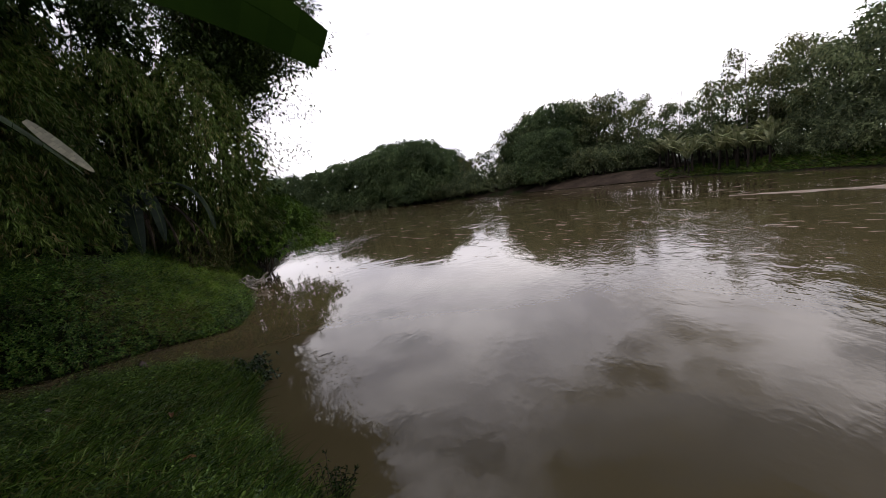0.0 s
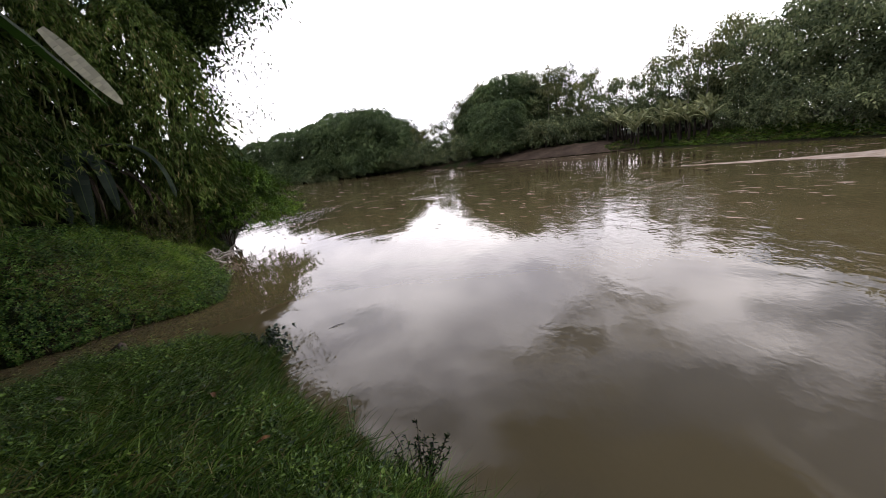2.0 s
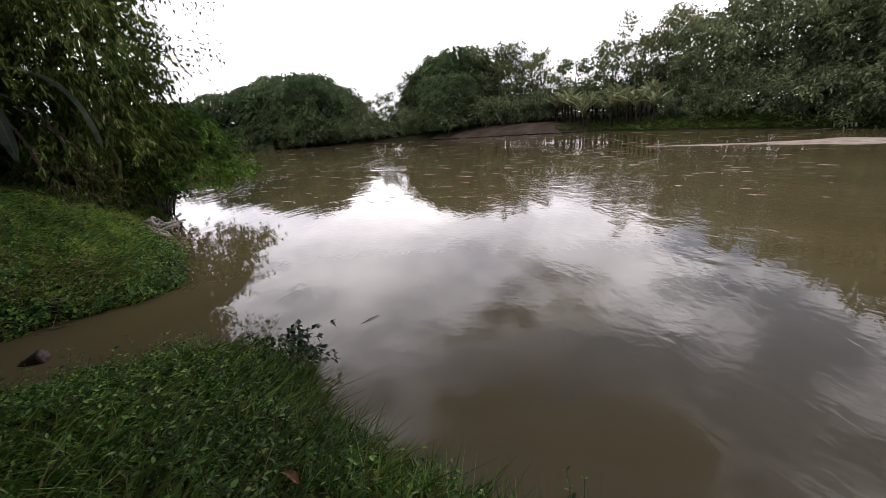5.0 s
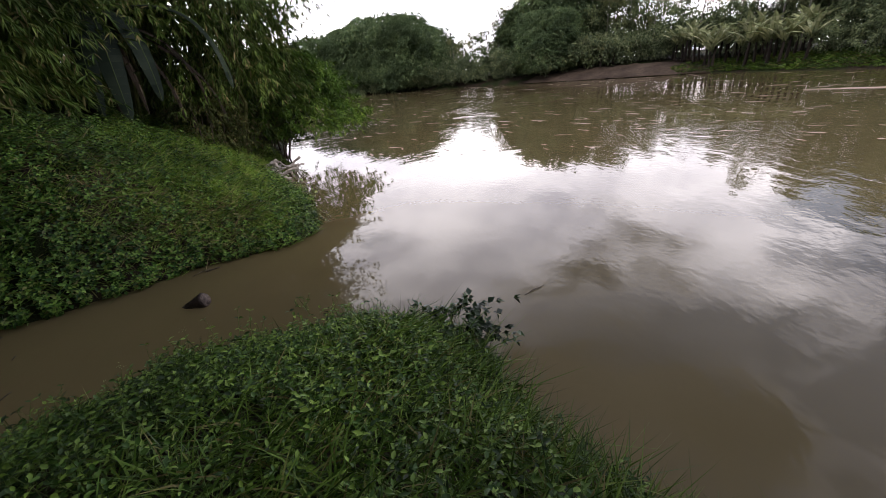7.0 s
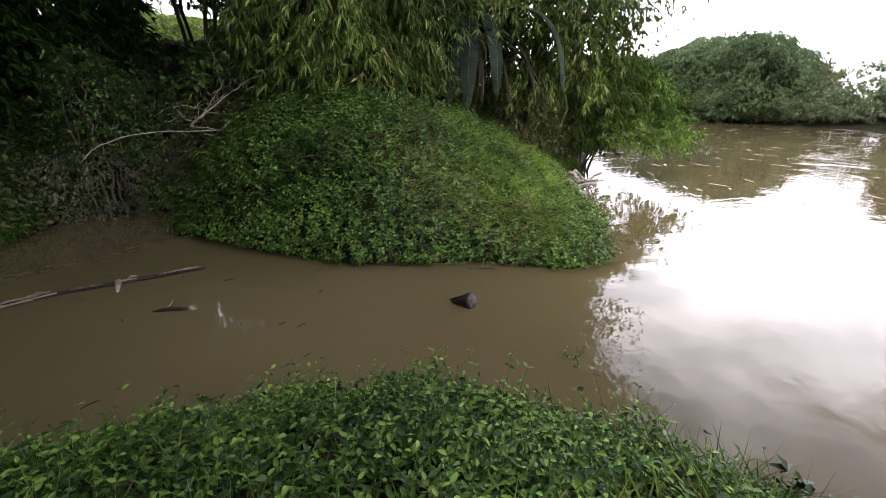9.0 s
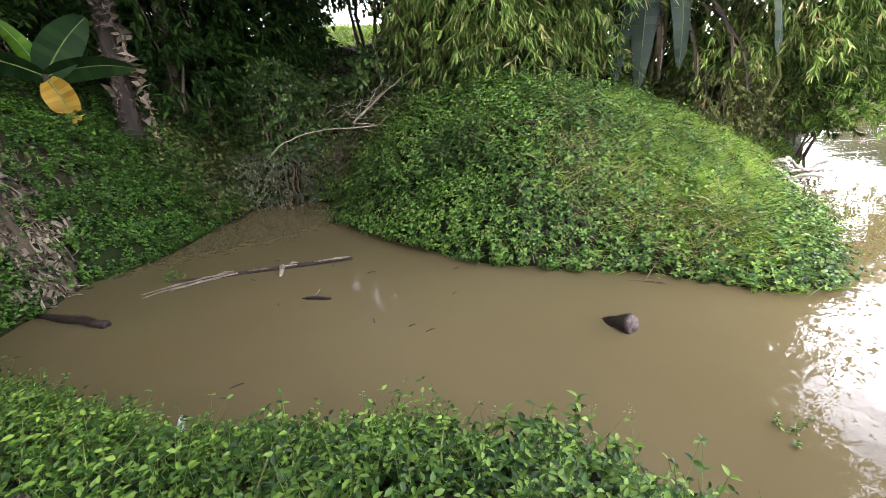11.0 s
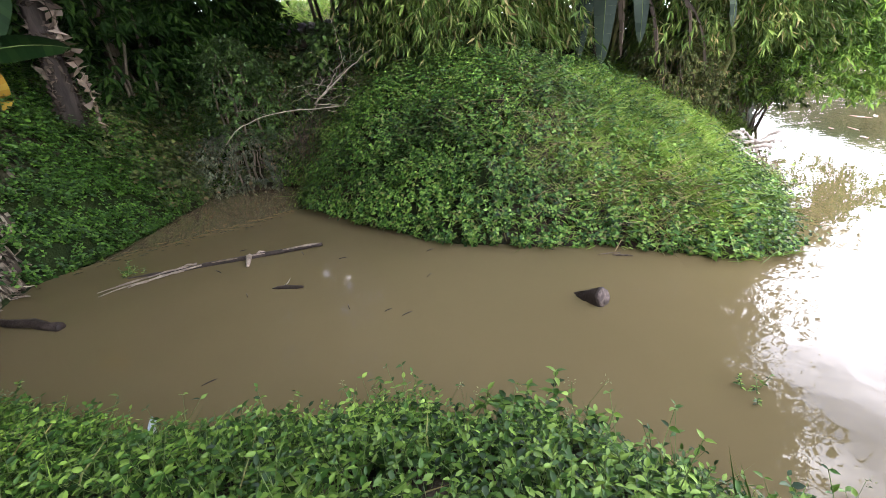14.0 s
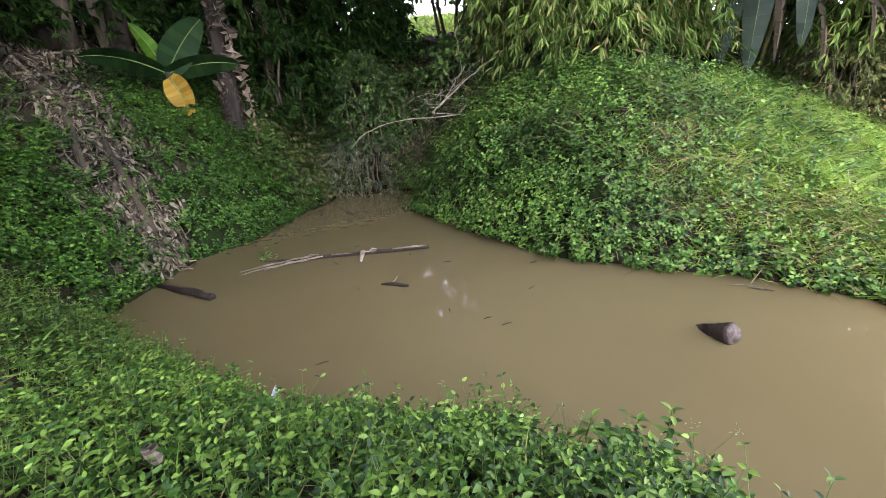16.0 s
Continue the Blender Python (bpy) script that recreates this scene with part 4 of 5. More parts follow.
far_bamboo = thicket("far_bamboo_clump", "rounded weeping bamboo clump on the opposite bank", ground_at(*from_eye(10.9, 98)), (6.4, 6.0), 13.6, 820, 0.40, 51, HAZED_BAMBOO, low=0.1, stems=9, category="bamboo", narrow=0.32, lump=0.3, hang=0.45, wood=CULM, plumes=34, coarse=30, group="bamboo on the opposite bank")
far_tree = tree("far_tree", "dark leafy tree on the opposite bank", (0, 0, 0), 14.5, 9, 52, HAZED_LEAF, 0.55, 110, 40, trunk_r=0.2, crown_low=0.12, group="trees on the opposite bank")
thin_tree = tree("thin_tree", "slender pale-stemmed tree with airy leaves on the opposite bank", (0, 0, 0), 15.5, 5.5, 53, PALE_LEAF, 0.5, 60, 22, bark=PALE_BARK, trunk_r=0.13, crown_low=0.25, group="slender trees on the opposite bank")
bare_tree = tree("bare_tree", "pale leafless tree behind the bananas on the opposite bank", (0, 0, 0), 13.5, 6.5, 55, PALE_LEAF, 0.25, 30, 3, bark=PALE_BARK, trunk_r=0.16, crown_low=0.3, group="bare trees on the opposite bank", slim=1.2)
far_bush = tree("far_bush", "low dark bush at the foot of the opposite bank", (0, 0, 0), 4.2, 8.5, 54, HAZED_LEAF, 0.42, 80, 46, trunk_r=0.08, crown_low=0.04, group="bushes on the opposite bank")


def plant(proto, spots, placed=False):
    """Sets the first of a kind in its place and copies it to the others."""
    for k, (az, dist, size, turn) in enumerate(spots):
        m = pose(*ground_at(*from_eye(az, dist)), 0, 0, turn)
        if k == 0:
            proto.matrix_basis = m
        else:
            copy_thing(proto, m @ Matrix.Scale(size, 4))


plant(far_bamboo, [(10.9, 98, 1.0, 0), (16.6, 106, 0.98, 70), (21.0, 112, 0.95, 140), (25.6, 120, 0.95, 200), (-6.2, 85, 0.74, 250), (-7.6, 93, 1.08, 20), (-3.9, 96, 0.86, 160), (30, 126, 1.0, 90), (14.0, 116, 1.1, 300), (7.9, 106, 0.78, 40)])
plant(far_tree, [(-12, 90, 1, 0), (-14.0, 88, 1.0, 80), (-1.5, 96, 0.8, 160), (-27.0, 78, 0.85, 240), (-33.5, 72, 0.76, 20), (-36.5, 67, 0.84, 100), (-39.5, 63, 0.88, 190), (-42.5, 59, 0.92, 280),
                 (-45.5, 56, 0.92, 50), (-48.5, 53, 0.88, 130), (-52, 51, 1.0, 220), (-56, 50, 1.0, 310), (-60, 49, 1.0, 10), (1.5, 100, 0.6, 60), (4.6, 106, 0.55, 150), (-65, 48, 1.0, 90), (-71, 48, 1.0, 180),
                 (-44, 66, 1.0, 120), (-50, 62, 1.1, 200), (-36, 76, 1.0, 300), (31, 130, 1.0, 30), (36, 135, 1.0, 200), (-55, 60, 1.1, 250), (-61, 58, 1.1, 40), (-16.8, 90, 0.9, 200), (-10.5, 96, 1.1, 10), (-30, 80, 0.85, 100), (-24, 84, 0.7, 10),
                 (-20.5, 86, 0.75, 190)])
plant(thin_tree, [(-29.0, 72, 1, 0), (-31.0, 70, 0.92, 90), (-18.0, 84, 0.9, 180), (-25.6, 76, 0.8, 30), (-34.6, 70, 1.0, 270), (-38.0, 68, 0.95, 60), (-3.0, 92, 1.05, 140), (-0.6, 93, 0.85, 220), (-15.2, 86, 0.95, 10),
                  (-20, 90, 0.7, 120), (2.9, 101, 0.62, 250), (5.2, 102, 0.55, 20), (6.2, 103, 0.5, 200), (79, 60, 0.9, 180), (75.5, 70, 1.0, 20), (-56, 60, 1.2, 180), (-12.8, 86, 1.0, 60), (4.0, 99, 0.5, 30), (-32.6, 72, 0.95, 200), (-58.5, 50, 0.8, 10)])
plant(bare_tree, [(-22.0, 82, 1, 0), (-23.6, 84, 0.9, 100), (-21.0, 86, 0.85, 210)])
plant(far_bush, [(-10, 83, 1, 0), (-13, 82, 1.0, 90), (-4, 86, 1.0, 180), (0, 90, 1.0, 270), (3.5, 94, 1.0, 30), (-16.5, 82, 0.9, 130), (-37, 60, 0.7, 200), (-40.5, 56, 0.75, 280), (-44, 52.5, 0.8, 40), (-47.5, 49.5, 0.85, 100),
                 (-51, 47.5, 0.85, 170), (-55, 46, 0.85, 250), (-59, 45.5, 0.9, 320), (-64, 45, 0.9, 20), (7.5, 93, 0.8, 70), (11, 96, 0.8, 150), (15, 101, 0.9, 210), (-33, 64, 0.6, 60), (19, 107, 1.0, 10), (23, 112, 1.0, 200), (-69, 45, 0.9, 200),
                 (-38.5, 64, 1.1, 300), (-42, 60, 1.1, 10), (-46, 56, 1.1, 80), (-50, 53, 1.1, 150), (-54, 51, 1.1, 220), (-58, 50, 1.1, 290), (-6.5, 82, 0.8, 40), (-1.8, 87, 0.8, 110), (-19.5, 82, 0.8, 20), (-35, 68, 1.0, 90), (-28, 74, 0.9, 10)] + [(-8.5 + 2.6 * k, (83, 84, 86, 88, 89.5, 91, 92.5, 93.5, 95.5, 98, 100, 103, 106.5, 110)[k], 0.5 + 0.1 * (k % 3), 75 * k) for k in range(14)]
      + [(-9.0 - 2.2 * k, 91 - 1.2 * k, 1.1, 60 * k) for k in range(12)])


def far_bank_grass():
    rng = np.random.default_rng(57)
    pile = Pile()
    at, d = scatter((27, 16, 48, 68), 60, rng, lambda x, y, d: (d > 0.2) * (d < 5) * 1.0)
    n = len(at)
    pile.add(*blades(at, unit(around(n, rng, 1.0, 0.5)), rng.uniform(0.25, 0.6, n), rng.uniform(0.05, 0.11, n), rng, 0.8))
    stuff("bank_grass", pile, GRASS, "strip of green grass along the opposite waterline", "grass")


far_bank_grass()


def mud_slope():
    """The bare brown slope between the trees and the water on the opposite bank."""
    n, rows = 70, 9
    s, u = np.meshgrid(np.linspace(0, 1, n), np.linspace(0, 1, rows), indexing="ij")
    wide = 6.0 * np.sin(np.pi * s) ** 0.5 + 0.5
    x, y = 7 + 23.5 * s + 0.6 * u * wide, 79.3 - 17 * s + 0.8 * u * wide
    z = np.maximum(land(x, y), 0.0) + 0.08 + 0.05 * ripple(x, y, 0.8)
    i, j = np.meshgrid(np.arange(n - 1), np.arange(rows - 1), indexing="ij")
    k = i * rows + j
    ob = new("mud_slope", mesh_of("mud_slope", np.stack([x, y, z], -1), [np.stack([k, k + rows, k + rows + 1, k + 1], -1).reshape(-1, 4)], MUD, True))
    tagged(ob, "bare brown mud slope at the opposite waterline", "river bank", kind="structure")


mud_slope()

# ---------------------------------------------------------------- bananas


def blade(points, width, roll=0.0, fold=0.35, torn=0.0, rng=None, tip=0.75, kept=1.0):
    """A long leaf blade either side of a midrib, torn into strips where it is old."""
    points = np.asarray(points, float)
    n = len(points)
    s = np.linspace(0, 1, n)
    ahead = unit(np.gradient(points, axis=0))
    ref = np.array([0.0, 0.0, 1.0])
    side = np.cross(ahead, ref)
    if np.abs(side).max() < 0.2:
        side = np.cross(ahead, [1.0, 0.0, 0.0])
    side = unit(side)
    face = np.cross(side, ahead)
    c, q = math.cos(radians(roll)), math.sin(radians(roll))
    side, face = c * side + q * face, c * face - q * side
    w = width * 0.5 * np.sin(np.pi * np.clip(s * kept, 0.03, 0.998) ** tip) ** 0.45
    pile = Pile()
    for sign in (-1, 1):
        for k in range(n - 1):
            i = [k, k + 1]
            gap = torn * rng.uniform(0, 0.35) if torn else 0.0
            a, b = points[k] * (1 - gap * 0.5) + points[k + 1] * gap * 0.5, points[k + 1]
            drop = fold * (1 + (torn * rng.uniform(-0.8, 1.2) if torn else 0))
            slip = (torn * 0.3 * w[k] * rng.standard_normal() * ahead[k]) if torn else 0
            short = 1 - (torn * rng.uniform(0, 0.5) if torn else 0)
            rows = []
            for u, f in ((0, 0), (0.55, 0.35), (1, 1)):
                for p, m in ((a, k), (b, k + 1)):
                    rows.append(p + sign * u * short * w[m] * side[m] - f * drop * w[m] * face[m] + (slip * u if torn else 0))
            pile.add(rows, [[[0, 1, 3, 2], [2, 3, 5, 4]]])
    return pile


def rib(points, r):
    return Pile().add(*tube(points, np.linspace(r, 0.25 * r, len(points)), 5))


def add_leaf(root, points, width, mat, label="", roll=0.0, fold=0.35, torn=0.0, rng=None, r=0.014, rib_mat=None, kept=1.0):
    leaf = part("leaf", blade(points, width, roll, fold, torn, rng, kept=kept).mesh("leaf", mat), root, label)
    part("midrib", rib(points, r).mesh("midrib", rib_mat or STEM, True), leaf)
    return leaf


def sweep(base, az, rise, length, droop, n=12):
    """A leaf's rib that leaves at rise degrees and bows over."""
    s = np.linspace(0, 1, n)
    ang = radians(rise) - droop * s**1.3
    step = length / (n - 1)
    out, up = np.concatenate([[0], np.cumsum(np.cos(ang[:-1]) * step)]), np.concatenate([[0], np.cumsum(np.sin(ang[:-1]) * step)])
    a = radians(az)
    return np.stack([base[0] + out * np.cos(a), base[1] + out * np.sin(a), base[2] + up], -1)


def trunk_of(root, height, r, lean, mat, rng, name="stem"):
    s = np.linspace(0, 1, 9)
    line = np.stack([lean[0] * s, lean[1] * s, height * s - 0.15 * (1 - s)], -1)
    part(name, Pile().add(*tube(line, r * (1.15 - 0.55 * s), 9, 0.05, rng)).mesh(name, mat, True), root)
    return line


def dead_sheaths(root, line, r, count, rng, mat, size=0.5):
    """Dry leaf bases that cling to a trunk and hang down it."""
    for k in range(count):
        u = rng.uniform(0.15, 1.0)
        p = np.array([np.interp(u, np.linspace(0, 1, len(line)), line[:, i]) for i in range(3)])
        a = rng.uniform(0, 360)
        o = r * 0.8 * np.array([math.cos(radians(a)), math.sin(radians(a)), 0])
        L = size * rng.uniform(0.6, 1.5)
        s = np.linspace(0, 1, 13)[:, None]
        pts = p + o + s * (o / r * 0.10 * L) - s**0.9 * np.array([0, 0, L]) + 0.015 * rng.standard_normal((13, 3))
        part("dead_leaf", blade(pts, rng.uniform(0.08, 0.2), rng.uniform(0, 90), 0.6, 1.1, rng).mesh("dead_leaf", mat), root)


def young_banana():
    rng = np.random.default_rng(81)
    at = ground_at(-8.42, -2.15)
    root = thing("banana_plant", "young banana plant with dark green leaves and one yellow leaf", "banana plant", at)
    trunk_of(root, 0.75, 0.06, (0.0, 0.05), BANANA_STEM, rng)
    top = (0.0, 0.05, 0.72)
    add_leaf(root, sweep(top, -72, 30, 1.15, 0.7), 0.46, GREEN_BLADE, "dark green leaf held out level", roll=-40, fold=0.15)
    add_leaf(root, sweep(top, 98, 18, 1.15, 0.6), 0.46, GREEN_BLADE, "dark green leaf held out level", roll=40, fold=0.15)
    add_leaf(root, sweep(top, -60, 72, 0.8, 0.3), 0.26, YOUNG_BLADE, "bright young upright leaf", roll=120, fold=0.2)
    add_leaf(root, sweep(top, 85, 55, 1.05, 0.35), 0.5, GREEN_BLADE, "dark green raised leaf", roll=75, fold=0.15)
    add_leaf(root, sweep((0.05, 0.07, 0.66), 60, -55, 0.66, 0.9), 0.42, YELLOW_BLADE, "yellowed leaf hanging down", roll=115, fold=0.2)
    add_leaf(root, sweep(top, 200, 50, 0.9, 0.9), 0.28, GREEN_BLADE, "", fold=0.2)


def old_bananas():
    spots = [(-8.85, -1.35, 3.4, 0.15, (0.05, 0.1), 20), (-9.8, -3.2, 3.2, 0.16, (-0.2, 0.3), 14), (-9.5, -4.1, 3.4, 0.18, (0.1, 0.4), 14), (-8.2, -4.6, 3.3, 0.18, (-0.5, 0.9), 12), (-11.4, -1.7, 3.2, 0.14, (0.1, 0.1), 8),
             (-12.2, 0.0, 3.5, 0.12, (0.0, 0.2), 5), (-7.6, -5.3, 3.2, 0.18, (0.2, 0.6), 12)]
    for k, (x, y, h, r, lean, dead) in enumerate(spots):
        rng = np.random.default_rng(90 + k)
        root = thing("old_banana_plant", "old banana trunk hung with dry grey-brown leaf sheaths", "banana plant", ground_at(x, y), group="old bananas behind the inlet")
        line = trunk_of(root, h, r, lean, BANANA_STEM, rng, "trunk")
        dead_sheaths(root, line, r, 2 * dead, rng, DRY_SHEATH, 0.6)
        for q in range(4):
            add_leaf(root, sweep(line[-1], 90 * q + 40 * k + rng.uniform(-20, 20), 55, rng.uniform(1.5, 2.1), 1.5), 0.45, GREEN_BLADE, "", fold=0.35, torn=0.35, rng=rng, r=0.02)
        if k == 0:  # the long dry leaf that hangs beside the nearest trunk
            pts = np.stack([np.linspace(0.12, 0.16, 44), np.linspace(0.1, 0.42, 44) + 0.05 * np.sin(np.linspace(0, 3, 44)), np.linspace(2.6, -0.25, 44)], -1) + 0.012 * rng.standard_normal((44, 3))
            add_leaf(root, pts, 0.30, PINK_DRY, "long dry pinkish-brown leaf hanging to the ground", roll=90, fold=0.6, torn=1.3, rng=rng, r=0.012, rib_mat=DRY_BLADE)


def hanging_banana():
    """The banana among the bamboo: broad grey-green blades that hang on the mound."""
    rng = np.random.default_rng(83)
    at = ground_at(-7.5, 8.6)
    base = np.array(at)
    root = thing("banana_plant", "banana plant among the bamboo with drooping grey-green leaves", "banana plant", at)
    line = trunk_of(root, 2.2, 0.12, (0.2, -0.1), BANANA_STEM, rng, "trunk")

    def hang(tip, drop, width, mat, label, torn, n=14):
        end = np.array(tip) - base
        start, over = line[-1], end + [-0.1, 0.1, drop]
        s = np.linspace(0, 1, n)[:, None]
        pts = start * (1 - s) ** 2 + 2 * s * (1 - s) * over + end * s * s
        add_leaf(root, pts, width, mat, label, 0.0, 0.25, torn, rng, r=0.016, rib_mat=mat if mat is DRY_SHEATH else STEM)

    for tip, drop, width in (((-6.62, 7.85, 1.98), 2.6, 0.58), ((-7.0, 7.6, 2.15), 2.4, 0.52), ((-6.1, 8.3, 2.35), 2.3, 0.5), ((-4.95, 9.3, 2.5), 2.4, 0.44)):
        hang(tip, drop, width, PALE_BLADE, "", 0.04, 26)
    for tip in ((-6.35, 8.1, 2.1), (-5.9, 8.6, 1.9), (-5.5, 9.0, 2.2), (-5.3, 9.3, 1.7)):
        hang(tip, 1.6, 0.2, DRY_SHEATH, "dry brown hanging leaf", 0.9)


def overhead_banana():
    """The banana beside the path, whose leaves reach over the water's edge."""
    rng = np.random.default_rng(84)
    root = thing("banana_plant", "banana plant beside the path with broad leaves overhead", "banana plant", ground_at(1.3, -2.9))
    base = np.array(root.matrix_basis.translation)
    line = trunk_of(root, 2.9, 0.12, (0.1, 0.2), BANANA_STEM, rng, "trunk")
    top = line[-1]

    def reach(end, lift, width, mat, label, roll=0.0, torn=0.1, fold=0.3, kept=1.0):
        pts = arc(top, np.array(end) - base, -lift, 30)
        add_leaf(root, pts, width, mat, label, roll, fold, torn, rng, r=0.006, rib_mat=SHADE_BLADE, kept=kept)
        return pts

    reach((4.68, -1.22, 3.72), 0.62, 0.6, SHADE_BLADE, "broad dark leaf with a broken blunt tip seen from below", roll=35, torn=0.0, fold=0.15, kept=0.93)
    pts = reach((1.75, -0.28, 3.44), 0.55, 0.40, SHADE_BLADE, "leaf with a browned tip and a bleached torn edge", roll=-25)
    for lo, hi, down in ((24, 30, 0.03),):
        edge = pts[lo:hi] + [0.1, 0.02, 0.03 - down]
        me = blade(np.linspace(edge[0], edge[-1], 22), 0.10, 35, 0.1, 0.12, rng).mesh("leaf_edge", WHITE_BLADE)
        part("leaf_edge", me, root, "bleached pale torn edge of the leaf")
    reach((0.2, -1.6, 5.0), 0.6, 0.5, GREEN_BLADE, "", torn=0.3)
    reach((0.2, -4.4, 4.0), 0.6, 0.5, GREEN_BLADE, "", torn=0.3)
    reach((2.6, -4.8, 4.2), 0.6, 0.5, GREEN_BLADE, "", torn=0.3)


def far_bananas():
    protos = []
    for k in range(3):
        rng = np.random.default_rng(86 + k)
        root = thing("far_banana_plant", "banana plant with upright leaves paled for haze on the opposite bank", "banana plant", group="bananas on the opposite bank")
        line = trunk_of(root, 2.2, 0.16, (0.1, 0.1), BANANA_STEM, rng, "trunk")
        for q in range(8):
            add_leaf(root, sweep(line[-1], 45 * q + rng.uniform(-25, 25), rng.uniform(45, 85), rng.uniform(2.2, 3.2), rng.uniform(0.8, 1.7), 8), 0.62, HAZED_BLADE, "", fold=0.3, torn=0.3, rng=rng, r=0.03)
        protos.append(root)
    rng = np.random.default_rng(89)
    for k in range(34):
        az = -20.0 - 14.5 * (k + 0.5 * rng.uniform(-1, 1)) / 33 if k < 28 else rng.uniform(-14, -10.5)
        dist = (77 - 1.15 * (-az - 20)) + rng.uniform(-2, 4) if k < 28 else rng.uniform(80, 83)
        m = pose(*ground_at(*from_eye(az, dist)), 0, 0, rng.uniform(0, 360))
        if k < 3:
            protos[k].matrix_basis = m
        else:
            copy_thing(protos[k % 3], m @ Matrix.Scale(rng.uniform(0.9, 1.3), 4))


young_banana()
old_bananas()
hanging_banana()
overhead_banana()
far_bananas()

# ---------------------------------------------------------------- wood and litter in and beside the inlet


def simple(name, pile, mat, label, category, smooth=True, group=""):
    return tagged(new(name, pile.mesh(name, mat, smooth)), label, category, group)


def stump():
    rng = np.random.default_rng(101)
    root = thing("sawn_log", "short dark wet sawn log jutting from the water", "log", (-2.43, 3.22, 0.0))
    s = np.linspace(0, 1, 12)[:, None]
    line = np.array([-0.23, 0.02, -0.075]) * (1 - s) + np.array([0.10, 0.08, 0.060]) * s
    ax = unit(line[-1] - line[0])
    v, polys = tube(line, np.linspace(0.050, 0.100, 12), 20, 0.0)
    ang = np.arange(12 * 20) % 20
    ring = np.arange(12 * 20) // 20
    groove = 1 + 0.07 * np.sin(2.0 * ang + 0.4 * ring) + 0.05 * rng.standard_normal(240)
    v[:240] = line[ring] + (v[:240] - line[ring]) * groove[:, None]
    part("bark", Pile().add(v, polys).mesh("bark", WET_WOOD, True), root)
    end = line[-1]
    part("cut_face", Pile().add(*tube([end - 0.01 * ax, end + 0.012 * ax], [0.089, 0.086], 20, 0.04, rng)).mesh("cut_face", CUT_WOOD), root, "pale grey sawn end")
    side = unit(np.cross(ax, [0, 0, 1]))
    for a, b, r in (((-0.10, 0.93), (0.02, 0.90), 0.010), ((-0.02, 0.88), (0.0, 0.94), 0.012)):
        p = [end + u * ax + w * 0.088 * (0.85 * side - 0.5 * np.cross(side, ax)) for u, w in (a, b)]
        part("torn_sliver", Pile().add(*tube(p, [r, 0.4 * r], 5)).mesh("torn_sliver", CUT_WOOD), root, "pale torn sliver of bark")


def floating_log():
    rng = np.random.default_rng(102)
    root = thing("floating_log", "long thin dark half-peeled branch lying in the inlet", "branch", (-5.55, 0.5, 0.0))
    line = np.array([(-0.17, -0.75, -0.005), (-0.13, -0.45, 0.005), (-0.07, -0.15, 0.012), (-0.02, 0.15, 0.022), (0.03, 0.42, 0.026), (0.08, 0.68, 0.03), (0.13, 0.95, 0.028)])
    line[:, 2] += 0.004 * rng.standard_normal(7)
    part("branch", Pile().add(*tube(line, [0.022, 0.028, 0.031, 0.034, 0.033, 0.031, 0.022], 10, 0.09, rng)).mesh("branch", WET_WOOD, True), root)
    for lo, hi, off in ((4.1, 5.7, 0.010), (2.6, 3.3, 0.008), (5.0, 5.9, -0.006), (1.2, 2.2, 0.004)):
        k = np.linspace(lo, hi, 7)
        p = np.stack([np.interp(k, np.arange(7), line[:, i]) for i in range(3)], -1) + [0.012 + off, 0, 0.024]
        part("peeled_strip", Pile().add(*tube(p, [0.004, 0.010, 0.012, 0.011, 0.012, 0.008, 0.003], 6, 0.2, rng)).mesh("peeled_strip", GREY_WOOD, True), root, "pale peeled strip of wood")
    part("stub", Pile().add(*tube([(-0.02, 0.06, 0.05), (0.04, 0.04, 0.055), (0.13, 0.02, 0.03), (0.24, -0.01, -0.015)], [0.022, 0.034, 0.030, 0.012], 8, 0.12, rng)).mesh("stub", GREY_WOOD, True), root, "broken pale side stub")
    part("stub", Pile().add(*tube([(-0.01, 0.14, 0.05), (-0.01, 0.18, 0.075), (0.02, 0.24, 0.07)], [0.016, 0.014, 0.007], 7, 0.12, rng)).mesh("stub", GREY_WOOD, True), root, "broken pale side stub")
    for a, b, r in (((-0.12, -0.5, 0.03), (0.06, -1.53, 0.005), 0.012), ((-0.18, -0.62, 0.035), (-0.02, -1.55, 0.02), 0.010), ((-0.20, -0.7, 0.02), (-0.14, -1.42, -0.005), 0.008), ((-0.10, -0.7, 0.02), (0.04, -1.25, 0.02), 0.009), ((-0.16, -0.55, 0.05), (-0.15, -0.80, 0.03), 0.012)):
        part("splinter", Pile().add(*tube(arc(a, b, -0.012, 8, 0.006, rng), np.linspace(r, 0.5 * r, 8), 6, 0.12, rng)).mesh("splinter", GREY_WOOD, True), root, "bleached split end")
    part("branch", Pile().add(*tube(arc((-0.16, -0.6, 0.0), (-0.32, -1.3, 0.0), -0.01, 6, 0.008, rng), np.linspace(0.03, 0.016, 6), 8, 0.1, rng)).mesh("branch", WET_WOOD, True), root)


